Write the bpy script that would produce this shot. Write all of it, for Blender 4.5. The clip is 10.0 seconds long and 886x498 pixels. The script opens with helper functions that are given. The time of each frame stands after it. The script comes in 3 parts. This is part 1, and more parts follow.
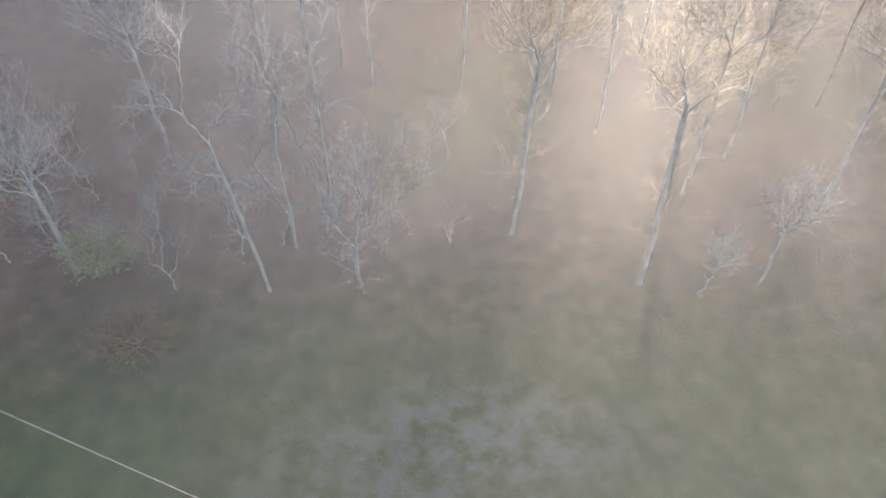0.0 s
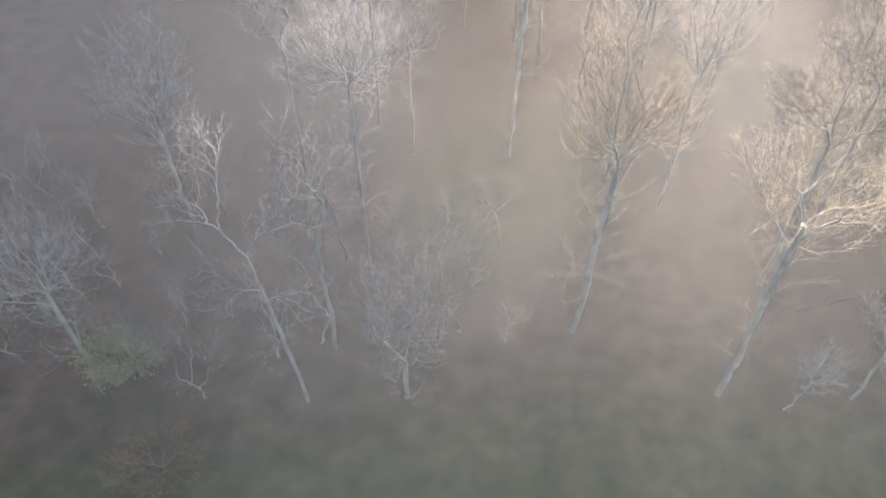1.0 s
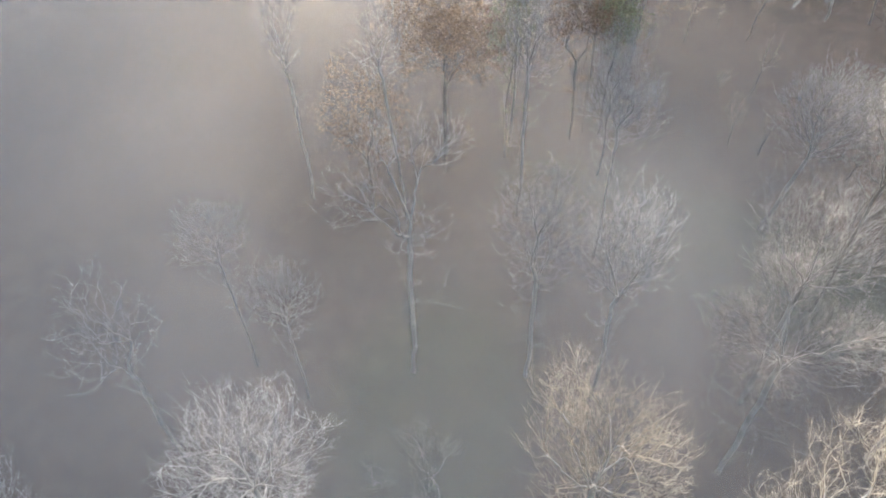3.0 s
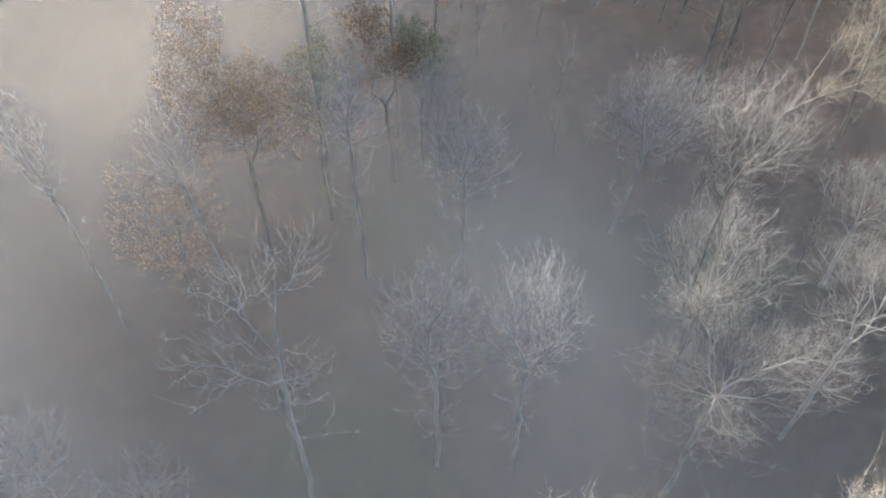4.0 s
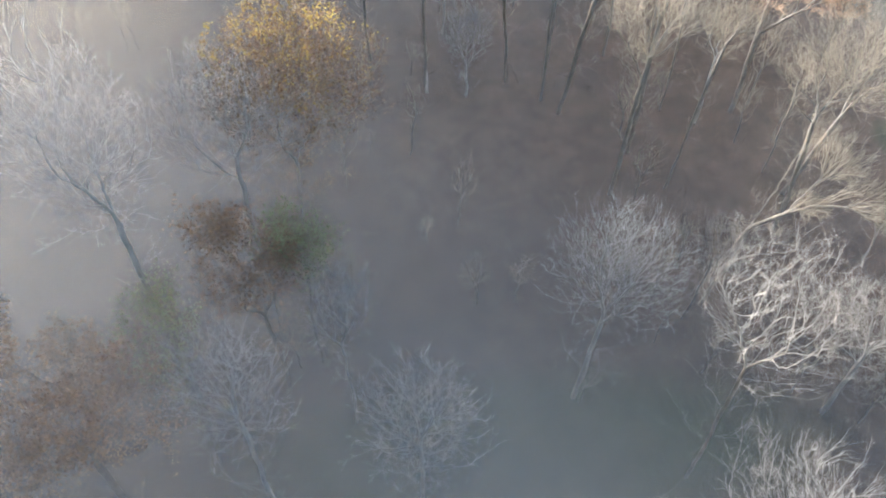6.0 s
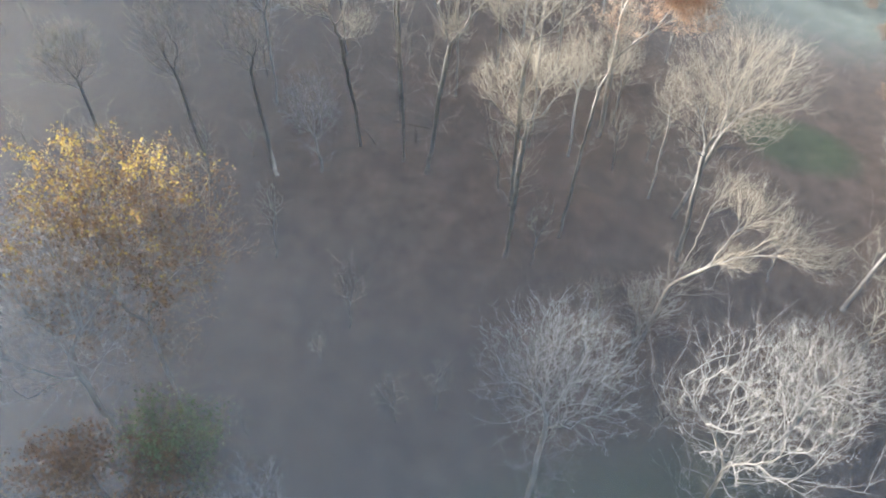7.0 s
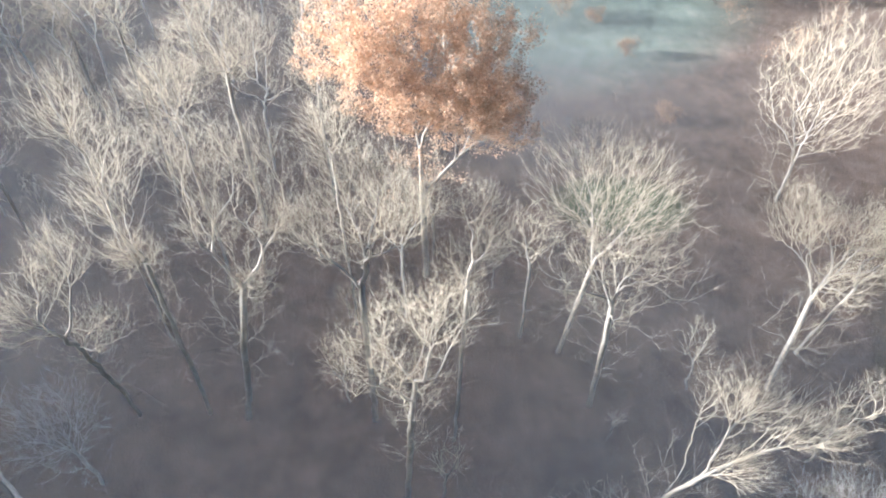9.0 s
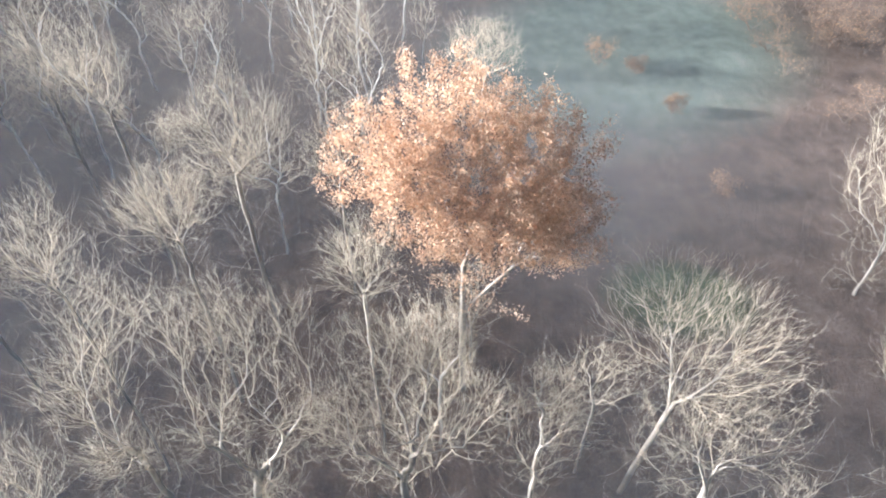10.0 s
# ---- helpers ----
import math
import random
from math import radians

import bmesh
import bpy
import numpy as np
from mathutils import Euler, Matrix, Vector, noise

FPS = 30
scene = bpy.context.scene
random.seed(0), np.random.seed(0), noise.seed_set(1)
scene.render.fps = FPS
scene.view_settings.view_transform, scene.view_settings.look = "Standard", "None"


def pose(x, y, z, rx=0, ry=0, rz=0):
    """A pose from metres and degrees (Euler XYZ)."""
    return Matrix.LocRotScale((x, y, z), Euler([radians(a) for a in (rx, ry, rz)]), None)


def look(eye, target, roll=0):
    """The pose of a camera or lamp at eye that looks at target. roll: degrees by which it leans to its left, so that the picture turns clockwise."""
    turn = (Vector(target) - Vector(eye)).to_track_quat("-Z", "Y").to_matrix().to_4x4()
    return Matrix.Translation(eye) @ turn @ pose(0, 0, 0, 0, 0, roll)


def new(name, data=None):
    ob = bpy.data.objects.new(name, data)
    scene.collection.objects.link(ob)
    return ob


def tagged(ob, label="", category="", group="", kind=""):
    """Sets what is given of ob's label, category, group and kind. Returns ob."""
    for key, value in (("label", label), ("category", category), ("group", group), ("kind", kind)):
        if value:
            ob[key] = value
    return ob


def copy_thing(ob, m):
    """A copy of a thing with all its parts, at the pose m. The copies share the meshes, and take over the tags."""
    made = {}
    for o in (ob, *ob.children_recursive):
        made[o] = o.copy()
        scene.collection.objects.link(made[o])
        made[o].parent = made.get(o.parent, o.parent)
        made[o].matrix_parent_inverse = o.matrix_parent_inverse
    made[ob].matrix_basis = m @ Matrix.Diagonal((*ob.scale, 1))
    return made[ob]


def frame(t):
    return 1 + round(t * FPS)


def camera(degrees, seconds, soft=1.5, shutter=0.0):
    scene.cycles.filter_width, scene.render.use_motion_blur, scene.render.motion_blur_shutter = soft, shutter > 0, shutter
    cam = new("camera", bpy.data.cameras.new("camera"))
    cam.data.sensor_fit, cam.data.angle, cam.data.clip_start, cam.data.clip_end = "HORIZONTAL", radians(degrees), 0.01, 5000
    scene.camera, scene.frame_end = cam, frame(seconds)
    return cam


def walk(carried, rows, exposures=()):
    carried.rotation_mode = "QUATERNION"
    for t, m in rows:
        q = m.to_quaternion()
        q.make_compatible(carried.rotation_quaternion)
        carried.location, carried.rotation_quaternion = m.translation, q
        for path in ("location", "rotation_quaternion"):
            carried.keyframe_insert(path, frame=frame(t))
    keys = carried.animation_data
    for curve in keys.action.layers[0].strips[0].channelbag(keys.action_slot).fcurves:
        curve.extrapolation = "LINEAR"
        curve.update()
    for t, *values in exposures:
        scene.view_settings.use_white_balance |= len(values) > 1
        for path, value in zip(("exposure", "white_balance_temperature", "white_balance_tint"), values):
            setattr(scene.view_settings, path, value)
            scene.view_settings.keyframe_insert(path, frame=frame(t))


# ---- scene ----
cam = camera(63.53, 10.0, soft=2.0)
PATH = [
    (0, (0.03, 0.11, 46.57), (0.02, 13.80, 31.98), 0.4),
    (0.5, (-2.05, 5.20, 46.57), (-2.30, 18.79, 31.90), -0.1),
    (1, (-3.66, 10.21, 47.95), (-3.97, 23.85, 33.32), 0.0),
    (1.5, (-4.69, 15.13, 50.52), (-5.08, 28.75, 35.87), 0.0),
    (2, (-5.49, 20.42, 53.45), (-5.93, 34.09, 38.86), 0.2),
    (2.5, (-5.72, 26.06, 55.89), (-3.86, 39.65, 41.33), -0.5),
    (2.7, (-5.76, 28.39, 56.40), (-3.17, 41.80, 41.80), -1.0),
    (3.8, (-5.62, 41.34, 55.69), (2.09, 52.55, 41.03), -0.5),
    (4, (-5.33, 43.48, 55.60), (3.26, 53.98, 40.90), -0.0),
    (4.5, (-3.67, 49.07, 55.49), (7.00, 57.49, 40.81), -0.0),
    (5, (-0.97, 54.55, 55.45), (9.93, 62.59, 40.74), 0.4),
    (5.5, (2.69, 59.22, 55.39), (13.65, 67.17, 40.67), 0.5),
    (5.7, (4.40, 61.00, 55.32), (15.45, 68.88, 40.62), 0.4),
    (6.8, (14.48, 69.82, 55.30), (27.41, 74.30, 40.72), -0.1),
    (7, (16.28, 71.20, 55.38), (29.37, 75.03, 40.75), -0.0),
    (7.5, (21.53, 74.37, 55.29), (34.71, 77.94, 40.68), 0.1),
    (8, (27.08, 76.69, 55.39), (40.51, 79.04, 40.75), -0.2),
    (8.5, (32.62, 78.88, 55.39), (46.26, 78.27, 40.78), -0.1),
    (9, (38.50, 80.41, 55.10), (51.90, 77.28, 40.57), -0.4),
    (9.5, (44.48, 80.87, 55.11), (57.89, 77.79, 40.60), -0.3),
    (10, (50.53, 80.51, 55.18), (63.92, 77.43, 40.64), -0.3),
]
EXPOSURES = [(0, 3.52, 7300, 16), (1, 3.3, 7200, 15), (2.5, 3.02, 6950, 14), (4, 2.7, 6550, 10), (4.5, 2.55, 6450, 10), (5.5, 2.78, 6450, 10), (7, 2.86, 6250, 8), (8, 2.97, 6050, 8), (9, 2.95, 5980, 9), (10, 2.65, 6000, 11)]
walk(cam, [(t, look(eye, target, roll)) for t, eye, target, roll in PATH], EXPOSURES)

# ---- light, sky and exposure ----
SUN_UP, SUN_SIDE = 13.0, 16.0       # degrees above the horizon, degrees to the east of +y
world = bpy.data.worlds.new("sky")
scene.world = world
world.use_nodes = True
wn, wl = world.node_tree.nodes, world.node_tree.links
sky = wn.new("ShaderNodeTexSky")
sky.sky_type = "NISHITA"
sky.sun_disc = False
sky.sun_elevation = radians(SUN_UP)
sky.sun_rotation = radians(SUN_SIDE)
sky.dust_density = 4.0
wn["Background"].inputs["Strength"].default_value = 0.05
wl.new(sky.outputs["Color"], wn["Background"].inputs["Color"])
sun_data = bpy.data.lights.new("sun", "SUN")
sun_data.energy = 4.8
sun_data.angle = radians(2.0)
sun_data.color = (1.0, 0.95, 0.89)
sun = new("sun", sun_data)
sun_way = Vector((math.sin(radians(SUN_SIDE)) * math.cos(radians(SUN_UP)), math.cos(radians(SUN_SIDE)) * math.cos(radians(SUN_UP)), math.sin(radians(SUN_UP))))
sun.matrix_world = look(sun_way * 200, (0, 0, 0))
scene.cycles.transparent_max_bounces = 40


# ---- materials ----
def material(name, rough=0.9):
    m = bpy.data.materials.new(name)
    m.use_nodes = True
    n, l = m.node_tree.nodes, m.node_tree.links
    b = n["Principled BSDF"]
    b.inputs["Roughness"].default_value = rough
    b.inputs["Specular IOR Level"].default_value = 0.2
    return m, n, l, b


def noise_node(n, l, coord, scale, detail=4.0, rough=0.6):
    t = n.new("ShaderNodeTexNoise")
    t.inputs["Scale"].default_value, t.inputs["Detail"].default_value, t.inputs["Roughness"].default_value = scale, detail, rough
    l.new(coord, t.inputs["Vector"])
    return t.outputs["Fac"]


def ramp(n, l, fac, stops):
    r = n.new("ShaderNodeValToRGB")
    e = r.color_ramp.elements
    while len(e) < len(stops):
        e.new(0.5)
    for k, (p, c) in zip(e, stops):
        k.position, k.color = p, (*c, 1)
    l.new(fac, r.inputs["Fac"])
    return r.outputs["Color"]


def mixed(n, l, fac, a, b, how="MIX"):
    m = n.new("ShaderNodeMix")
    m.data_type, m.blend_type = "RGBA", how
    for socket, v in ((m.inputs[0], fac), (m.inputs[6], a), (m.inputs[7], b)):
        if isinstance(v, (int, float)):
            socket.default_value = v
        elif isinstance(v, tuple):
            socket.default_value = (*v, 1)
        else:
            l.new(v, socket)
    return m.outputs[2]


def maths(n, l, how, a, b=0.0, clamp=False):
    m = n.new("ShaderNodeMath")
    m.operation, m.use_clamp = how, clamp
    for socket, v in zip(m.inputs, (a, b)):
        if isinstance(v, (int, float)):
            socket.default_value = v
        else:
            l.new(v, socket)
    return m.outputs[0]


def bumped(n, l, b, height, strength, distance):
    k = n.new("ShaderNodeBump")
    k.inputs["Strength"].default_value, k.inputs["Distance"].default_value = strength, distance
    l.new(height, k.inputs["Height"])
    l.new(k.outputs["Normal"], b.inputs["Normal"])


def bark(name, dark, pale, rough=0.85):
    """Mottled bark: pale plates over darker patches, with fine grain."""
    m, n, l, b = material(name, rough)
    where = n.new("ShaderNodeNewGeometry").outputs["Position"]
    patches = noise_node(n, l, where, 0.9, 5.0)
    grain = noise_node(n, l, where, 14.0, 3.0)
    own = n.new("ShaderNodeObjectInfo").outputs["Random"]
    c = ramp(n, l, patches, [(0.3, dark), (0.62, pale)])
    c = mixed(n, l, maths(n, l, "MULTIPLY", grain, 0.35), c, dark)
    c = mixed(n, l, maths(n, l, "MULTIPLY", own, 0.25), c, tuple(v * 0.75 for v in pale))
    l.new(c, b.inputs["Base Color"])
    bumped(n, l, b, grain, 0.4, 0.03)
    return m


def leafy(name, stops, rough=0.6):
    """Leaves whose colour varies from leaf to leaf and from clump to clump."""
    m, n, l, b = material(name, rough)
    g = n.new("ShaderNodeNewGeometry")
    clump = noise_node(n, l, g.outputs["Position"], 0.55, 3.0)
    mix = maths(n, l, "ADD", maths(n, l, "MULTIPLY", g.outputs["Random Per Island"], 0.55), maths(n, l, "MULTIPLY", clump, 0.5))
    c = ramp(n, l, mix, stops)
    l.new(c, b.inputs["Base Color"])
    t = n.new("ShaderNodeBsdfTranslucent")
    l.new(c, t.inputs["Color"])
    s = n.new("ShaderNodeMixShader")
    s.inputs[0].default_value = 0.35
    l.new(b.outputs[0], s.inputs[1])
    l.new(t.outputs[0], s.inputs[2])
    l.new(s.outputs[0], n["Material Output"].inputs["Surface"])
    return m


PALE_BARK = bark("pale_bark", (0.18, 0.16, 0.145), (0.33, 0.31, 0.285))
# lighter bark copy that lifts backlit trunks, standing in for mist over them
GREY_BARK = bark("grey_bark", (0.35, 0.337, 0.32), (0.6, 0.585, 0.56))
TWIG_PALE = bark("pale_twigs", (0.32, 0.275, 0.215), (0.5, 0.445, 0.36))
# duller copy for half-shaded trees, their missing shade put into the colour
TWIG_DULL = bark("dimmed_twigs", (0.25, 0.235, 0.22), (0.39, 0.37, 0.35))
TWIG_BROWN = bark("brown_twigs", (0.19, 0.12, 0.085), (0.36, 0.245, 0.175))
# pale grey copy for unlit trees: sky light and haze put into the colour
TWIG_GREY = bark("skylit_twigs", (0.36, 0.36, 0.36), (0.57, 0.57, 0.57))
LEAF_ORANGE = leafy("orange_leaves", [(0.15, (0.36, 0.205, 0.135)), (0.5, (0.58, 0.375, 0.25)), (0.85, (0.74, 0.56, 0.42))])
LEAF_YELLOW = leafy("yellow_leaves", [(0.15, (0.3, 0.17, 0.06)), (0.5, (0.5, 0.36, 0.1)), (0.85, (0.66, 0.53, 0.15))])
# brown and green leaves are lightened: the haze over them is in the colour
LEAF_BROWN = leafy("brown_leaves", [(0.15, (0.2, 0.115, 0.07)), (0.5, (0.36, 0.215, 0.13)), (0.85, (0.5, 0.34, 0.21))])
LEAF_GREEN = leafy("green_needles", [(0.15, (0.2, 0.25, 0.12)), (0.5, (0.36, 0.42, 0.23)), (0.85, (0.5, 0.55, 0.34))])
# dry leaves of shrubs, and painted shade in the yellow tree's lower crown
LEAF_DRY_SHADED = leafy("dry_shaded_leaves", [(0.15, (0.13, 0.075, 0.045)), (0.5, (0.23, 0.14, 0.08)), (0.85, (0.34, 0.22, 0.13))])


def ground_material():
    """Leaf litter under the trees, grass in the clearings and a frosted meadow to the east."""
    m, n, l, b = material("forest_floor", 0.95)
    g = n.new("ShaderNodeNewGeometry")
    where = g.outputs["Position"]
    sep = n.new("ShaderNodeSeparateXYZ")
    l.new(where, sep.inputs[0])
    big, mid, fine = (noise_node(n, l, where, s, d) for s, d in ((0.06, 3.0), (0.45, 5.0), (5.0, 4.0)))
    litter = ramp(n, l, mid, [(0.25, (0.045, 0.033, 0.028)), (0.5, (0.105, 0.078, 0.064)), (0.75, (0.17, 0.132, 0.108))])
    litter = mixed(n, l, maths(n, l, "MULTIPLY", fine, 0.45), litter, (0.19, 0.125, 0.095))
    grass = ramp(n, l, mid, [(0.25, (0.03, 0.055, 0.025)), (0.55, (0.06, 0.09, 0.045)), (0.8, (0.1, 0.12, 0.07))])
    grass = mixed(n, l, maths(n, l, "MULTIPLY", fine, 0.4), grass, (0.12, 0.115, 0.06))
    frost = ramp(n, l, mid, [(0.25, (0.09, 0.12, 0.1)), (0.55, (0.16, 0.2, 0.175)), (0.8, (0.24, 0.26, 0.24))])
    frost = mixed(n, l, maths(n, l, "MULTIPLY", fine, 0.4), frost, (0.12, 0.13, 0.1))

    def patch(x, y, rx, ry, turn, soft=0.5):
        c, s = math.cos(radians(turn)), math.sin(radians(turn))
        dx, dy = maths(n, l, "SUBTRACT", sep.outputs[0], x), maths(n, l, "SUBTRACT", sep.outputs[1], y)
        u = maths(n, l, "DIVIDE", maths(n, l, "ADD", maths(n, l, "MULTIPLY", dx, c), maths(n, l, "MULTIPLY", dy, s)), rx)
        v = maths(n, l, "DIVIDE", maths(n, l, "SUBTRACT", maths(n, l, "MULTIPLY", dy, c), maths(n, l, "MULTIPLY", dx, s)), ry)
        r = maths(n, l, "ADD", maths(n, l, "MULTIPLY", u, u), maths(n, l, "MULTIPLY", v, v))
        r = maths(n, l, "ADD", r, maths(n, l, "MULTIPLY", maths(n, l, "SUBTRACT", mid, 0.5), 0.6))
        return maths(n, l, "DIVIDE", maths(n, l, "SUBTRACT", 1.0 + soft, r), 2 * soft, clamp=True)

    c = litter
    for spot in GRASS:
        c = mixed(n, l, patch(*spot), c, grass)
    for spot in MEADOW:
        c = mixed(n, l, patch(*spot), c, frost)
    for spot in FROST:
        c = mixed(n, l, maths(n, l, "MULTIPLY", maths(n, l, "MULTIPLY", patch(*spot), maths(n, l, "MULTIPLY", maths(n, l, "SUBTRACT", mid, 0.4), 5.0, clamp=True)), maths(n, l, "ADD", fine, 0.25), clamp=True), c, (0.13, 0.145, 0.145))
    l.new(c, b.inputs["Base Color"])
    bumped(n, l, b, maths(n, l, "ADD", mid, maths(n, l, "MULTIPLY", fine, 0.5)), 0.8, 0.25)
    return m


# clearings: centre, half lengths, turn in degrees
GRASS = [(-2, 8, 70, 31, 8), (33, 73, 22, 6.5, 125), (2, 64, 14, 9, 60), (84, 52, 6, 4, 70)]
MEADOW = [(122, 41, 17, 23, 15)]
FROST = [(-2, 23, 9, 4, 5, 1.6), (5, 26, 8, 3, -8, 1.6)]


# ---- ground ----
def valley_height(x, y):
    s = min(max((x + 0.25 * (y - 45) - 22) / 48, 0), 1)
    return 7.5 * s * s * (3 - 2 * s)


def ground_height(x, y):
    """A valley floor that climbs 7.5 m to the east, and a long unseen hill, added to the north-west to keep the low sun
    off it.
    """
    r = min(max((0.878 * y - 0.479 * min(x, 260) - 195) / 105, 0), 1)
    return valley_height(x, y) + SHADE_HILL * r * r * (3 - 2 * r)


# height of the added hill, set by where its shadow should fall
SHADE_HILL = 98.0


def mesh_of(name, verts, faces, mat, smooth=True):
    me = bpy.data.meshes.new(name)
    me.from_pydata(verts, [], faces)
    me.materials.append(mat)
    if smooth:
        me.polygons.foreach_set("use_smooth", [True] * len(me.polygons))
    return me


def make_ground():
    line = [math.copysign(abs(k / 70) ** 2.6 * 2200 + abs(k) * 1.2, k) for k in range(-70, 71)]
    verts = []
    for j in line:
        for i in line:
            x, y = i + 40, j + 65
            near = max(0, 1 - math.hypot(i, j) / 300)
            z = ground_height(x, y) + near * 0.5 * noise.noise((x * 0.12, y * 0.12, 0)) + near * 0.18 * noise.noise((x * 0.5, y * 0.5, 3))
            verts.append((x, y, z))
    w = len(line)
    faces = [(a + b * w, a + 1 + b * w, a + 1 + (b + 1) * w, a + (b + 1) * w) for b in range(w - 1) for a in range(w - 1)]
    tagged(new("ground", mesh_of("ground", verts, faces, ground_material())), "brown leaf litter and dull green grass on gently sloping ground", "ground", kind="structure")


make_ground()


# ---- mist ----
def make_mist():
    m = bpy.data.materials.new("mist")
    m.use_nodes = True
    n, l = m.node_tree.nodes, m.node_tree.links
    n.remove(n["Principled BSDF"])
    where = n.new("ShaderNodeNewGeometry").outputs["Position"]
    sep = n.new("ShaderNodeSeparateXYZ")
    l.new(where, sep.inputs[0])
    info = n.new("ShaderNodeObjectInfo")
    own = info.outputs["Random"]
    body = n.new("ShaderNodeSeparateColor")
    l.new(info.outputs["Color"], body.inputs[0])
    shift = n.new("ShaderNodeCombineXYZ")
    l.new(maths(n, l, "MULTIPLY", own, 60.0), shift.inputs[2])
    add = n.new("ShaderNodeVectorMath")
    l.new(where, add.inputs[0])
    l.new(shift.outputs[0], add.inputs[1])
    billow = noise_node(n, l, add.outputs[0], 0.035, 3.0, 0.5)
    # thick in the valley to the north-west, thinning towards the higher wood in the east
    def fade(value, low, high, at_low, at_high):
        r = n.new("ShaderNodeMapRange")
        r.interpolation_type = "SMOOTHSTEP"
        l.new(value, r.inputs["Value"])
        for key, v in zip(("From Min", "From Max", "To Min", "To Max"), (low, high, at_low, at_high)):
            r.inputs[key].default_value = v
        return r.outputs[0]

    lift = fade(sep.outputs[2], 9.0, 18.0, 0.0, 24.0)
    east = fade(maths(n, l, "ADD", sep.outputs[0], lift), 25.0, 75.0, MIST_WEST, MIST_EAST)
    bank = fade(maths(n, l, "SUBTRACT", sep.outputs[1], maths(n, l, "MULTIPLY", sep.outputs[0], 0.8)), 50.0, 90.0, 0.0, 13.0)
    lit = maths(n, l, "MULTIPLY", fade(sep.outputs[0], -25.0, -8.0, 0.0, 1.0), fade(sep.outputs[0], 10.0, 36.0, 1.0, 0.0))
    bank = maths(n, l, "MAXIMUM", bank, maths(n, l, "MULTIPLY", lit, fade(sep.outputs[1], 42.0, 66.0, 0.0, 6.0)))
    top = fade(maths(n, l, "SUBTRACT", sep.outputs[2], bank), 13.0, 20.0, 1.0, 0.0)
    top = maths(n, l, "MULTIPLY", top, maths(n, l, "MAXIMUM", fade(sep.outputs[0], -36.0, 0.0, 0.35, 1.0), fade(sep.outputs[1], 82.0, 105.0, 0.0, 1.0)))
    east = maths(n, l, "MULTIPLY", maths(n, l, "MULTIPLY", east, top), fade(sep.outputs[1], 26.0, 60.0, 0.32, 1.55))
    east = maths(n, l, "MULTIPLY", east, fade(maths(n, l, "SUBTRACT", sep.outputs[1], maths(n, l, "MULTIPLY", sep.outputs[0], 1.2)), 68.0, 105.0, 1.0, 0.75))
    north = fade(maths(n, l, "SUBTRACT", sep.outputs[1], maths(n, l, "MULTIPLY", sep.outputs[0], 0.5)), 20.0, 120.0, 0.6, 1.15)
    beyond = fade(maths(n, l, "SUBTRACT", sep.outputs[1], maths(n, l, "MULTIPLY", sep.outputs[0], 0.5)), 90.0, 140.0, 0.0, 1.25)
    open_land = maths(n, l, "MULTIPLY", fade(sep.outputs[0], 78.0, 92.0, 0.0, 0.5), maths(n, l, "MULTIPLY", fade(sep.outputs[1], 54.0, 78.0, 1.0, 0.0), fade(sep.outputs[0], 96.0, 114.0, 1.0, 0.3)))
    far_wood = fade(maths(n, l, "ADD", sep.outputs[0], sep.outputs[1]), 165.0, 215.0, 0.0, 0.8)
    hollow = maths(n, l, "MULTIPLY", fade(sep.outputs[0], 10.0, 35.0, 1.0, 0.35), maths(n, l, "MULTIPLY", fade(sep.outputs[1], 70.0, 86.0, 0.0, 0.2), fade(sep.outputs[1], 98.0, 112.0, 1.0, 0.0)))
    north = maths(n, l, "SUBTRACT", maths(n, l, "ADD", north, maths(n, l, "ADD", beyond, far_wood)), hollow)
    north = maths(n, l, "ADD", north, open_land)
    # a thinner place over the western glade
    glade = maths(n, l, "MULTIPLY", maths(n, l, "MULTIPLY", fade(sep.outputs[0], -14.0, -4.0, 0.0, 1.0), fade(sep.outputs[0], 8.0, 24.0, 1.0, 0.0)), maths(n, l, "MULTIPLY", fade(sep.outputs[1], 52.0, 62.0, 0.0, 0.6), fade(sep.outputs[1], 84.0, 96.0, 1.0, 0.0)))
    north = maths(n, l, "MULTIPLY", north, maths(n, l, "SUBTRACT", 1.0, glade))
    a = maths(n, l, "MULTIPLY", maths(n, l, "MULTIPLY", maths(n, l, "MULTIPLY", east, north), maths(n, l, "MULTIPLY", body.outputs[0], 4.0)), maths(n, l, "ADD", maths(n, l, "MULTIPLY", billow, 2.4), -0.2), clamp=True)
    # no single veil is dense enough to show as a surface
    a = maths(n, l, "DIVIDE", a, maths(n, l, "ADD", maths(n, l, "MULTIPLY", a, 3.0), 1.0))
    d, t, clear, half, veil = (n.new("ShaderNode" + k) for k in ("BsdfDiffuse", "BsdfTranslucent", "BsdfTransparent", "MixShader", "MixShader"))
    # droplets throw light onwards: a broad sheen away from the light
    sheen, both = n.new("ShaderNodeBsdfGlossy"), n.new("ShaderNodeMixShader")
    sheen.inputs["Color"].default_value, sheen.inputs["Roughness"].default_value = (0.95, 0.95, 0.95, 1), 0.53
    d.inputs["Color"].default_value = t.inputs["Color"].default_value = (0.95, 0.95, 0.95, 1)
    half.inputs[0].default_value = 0.87
    l.new(d.outputs[0], half.inputs[1])
    l.new(t.outputs[0], half.inputs[2])
    l.new(body.outputs[1], both.inputs[0])
    l.new(half.outputs[0], both.inputs[1])
    l.new(sheen.outputs[0], both.inputs[2])
    l.new(a, veil.inputs[0])
    l.new(clear.outputs[0], veil.inputs[1])
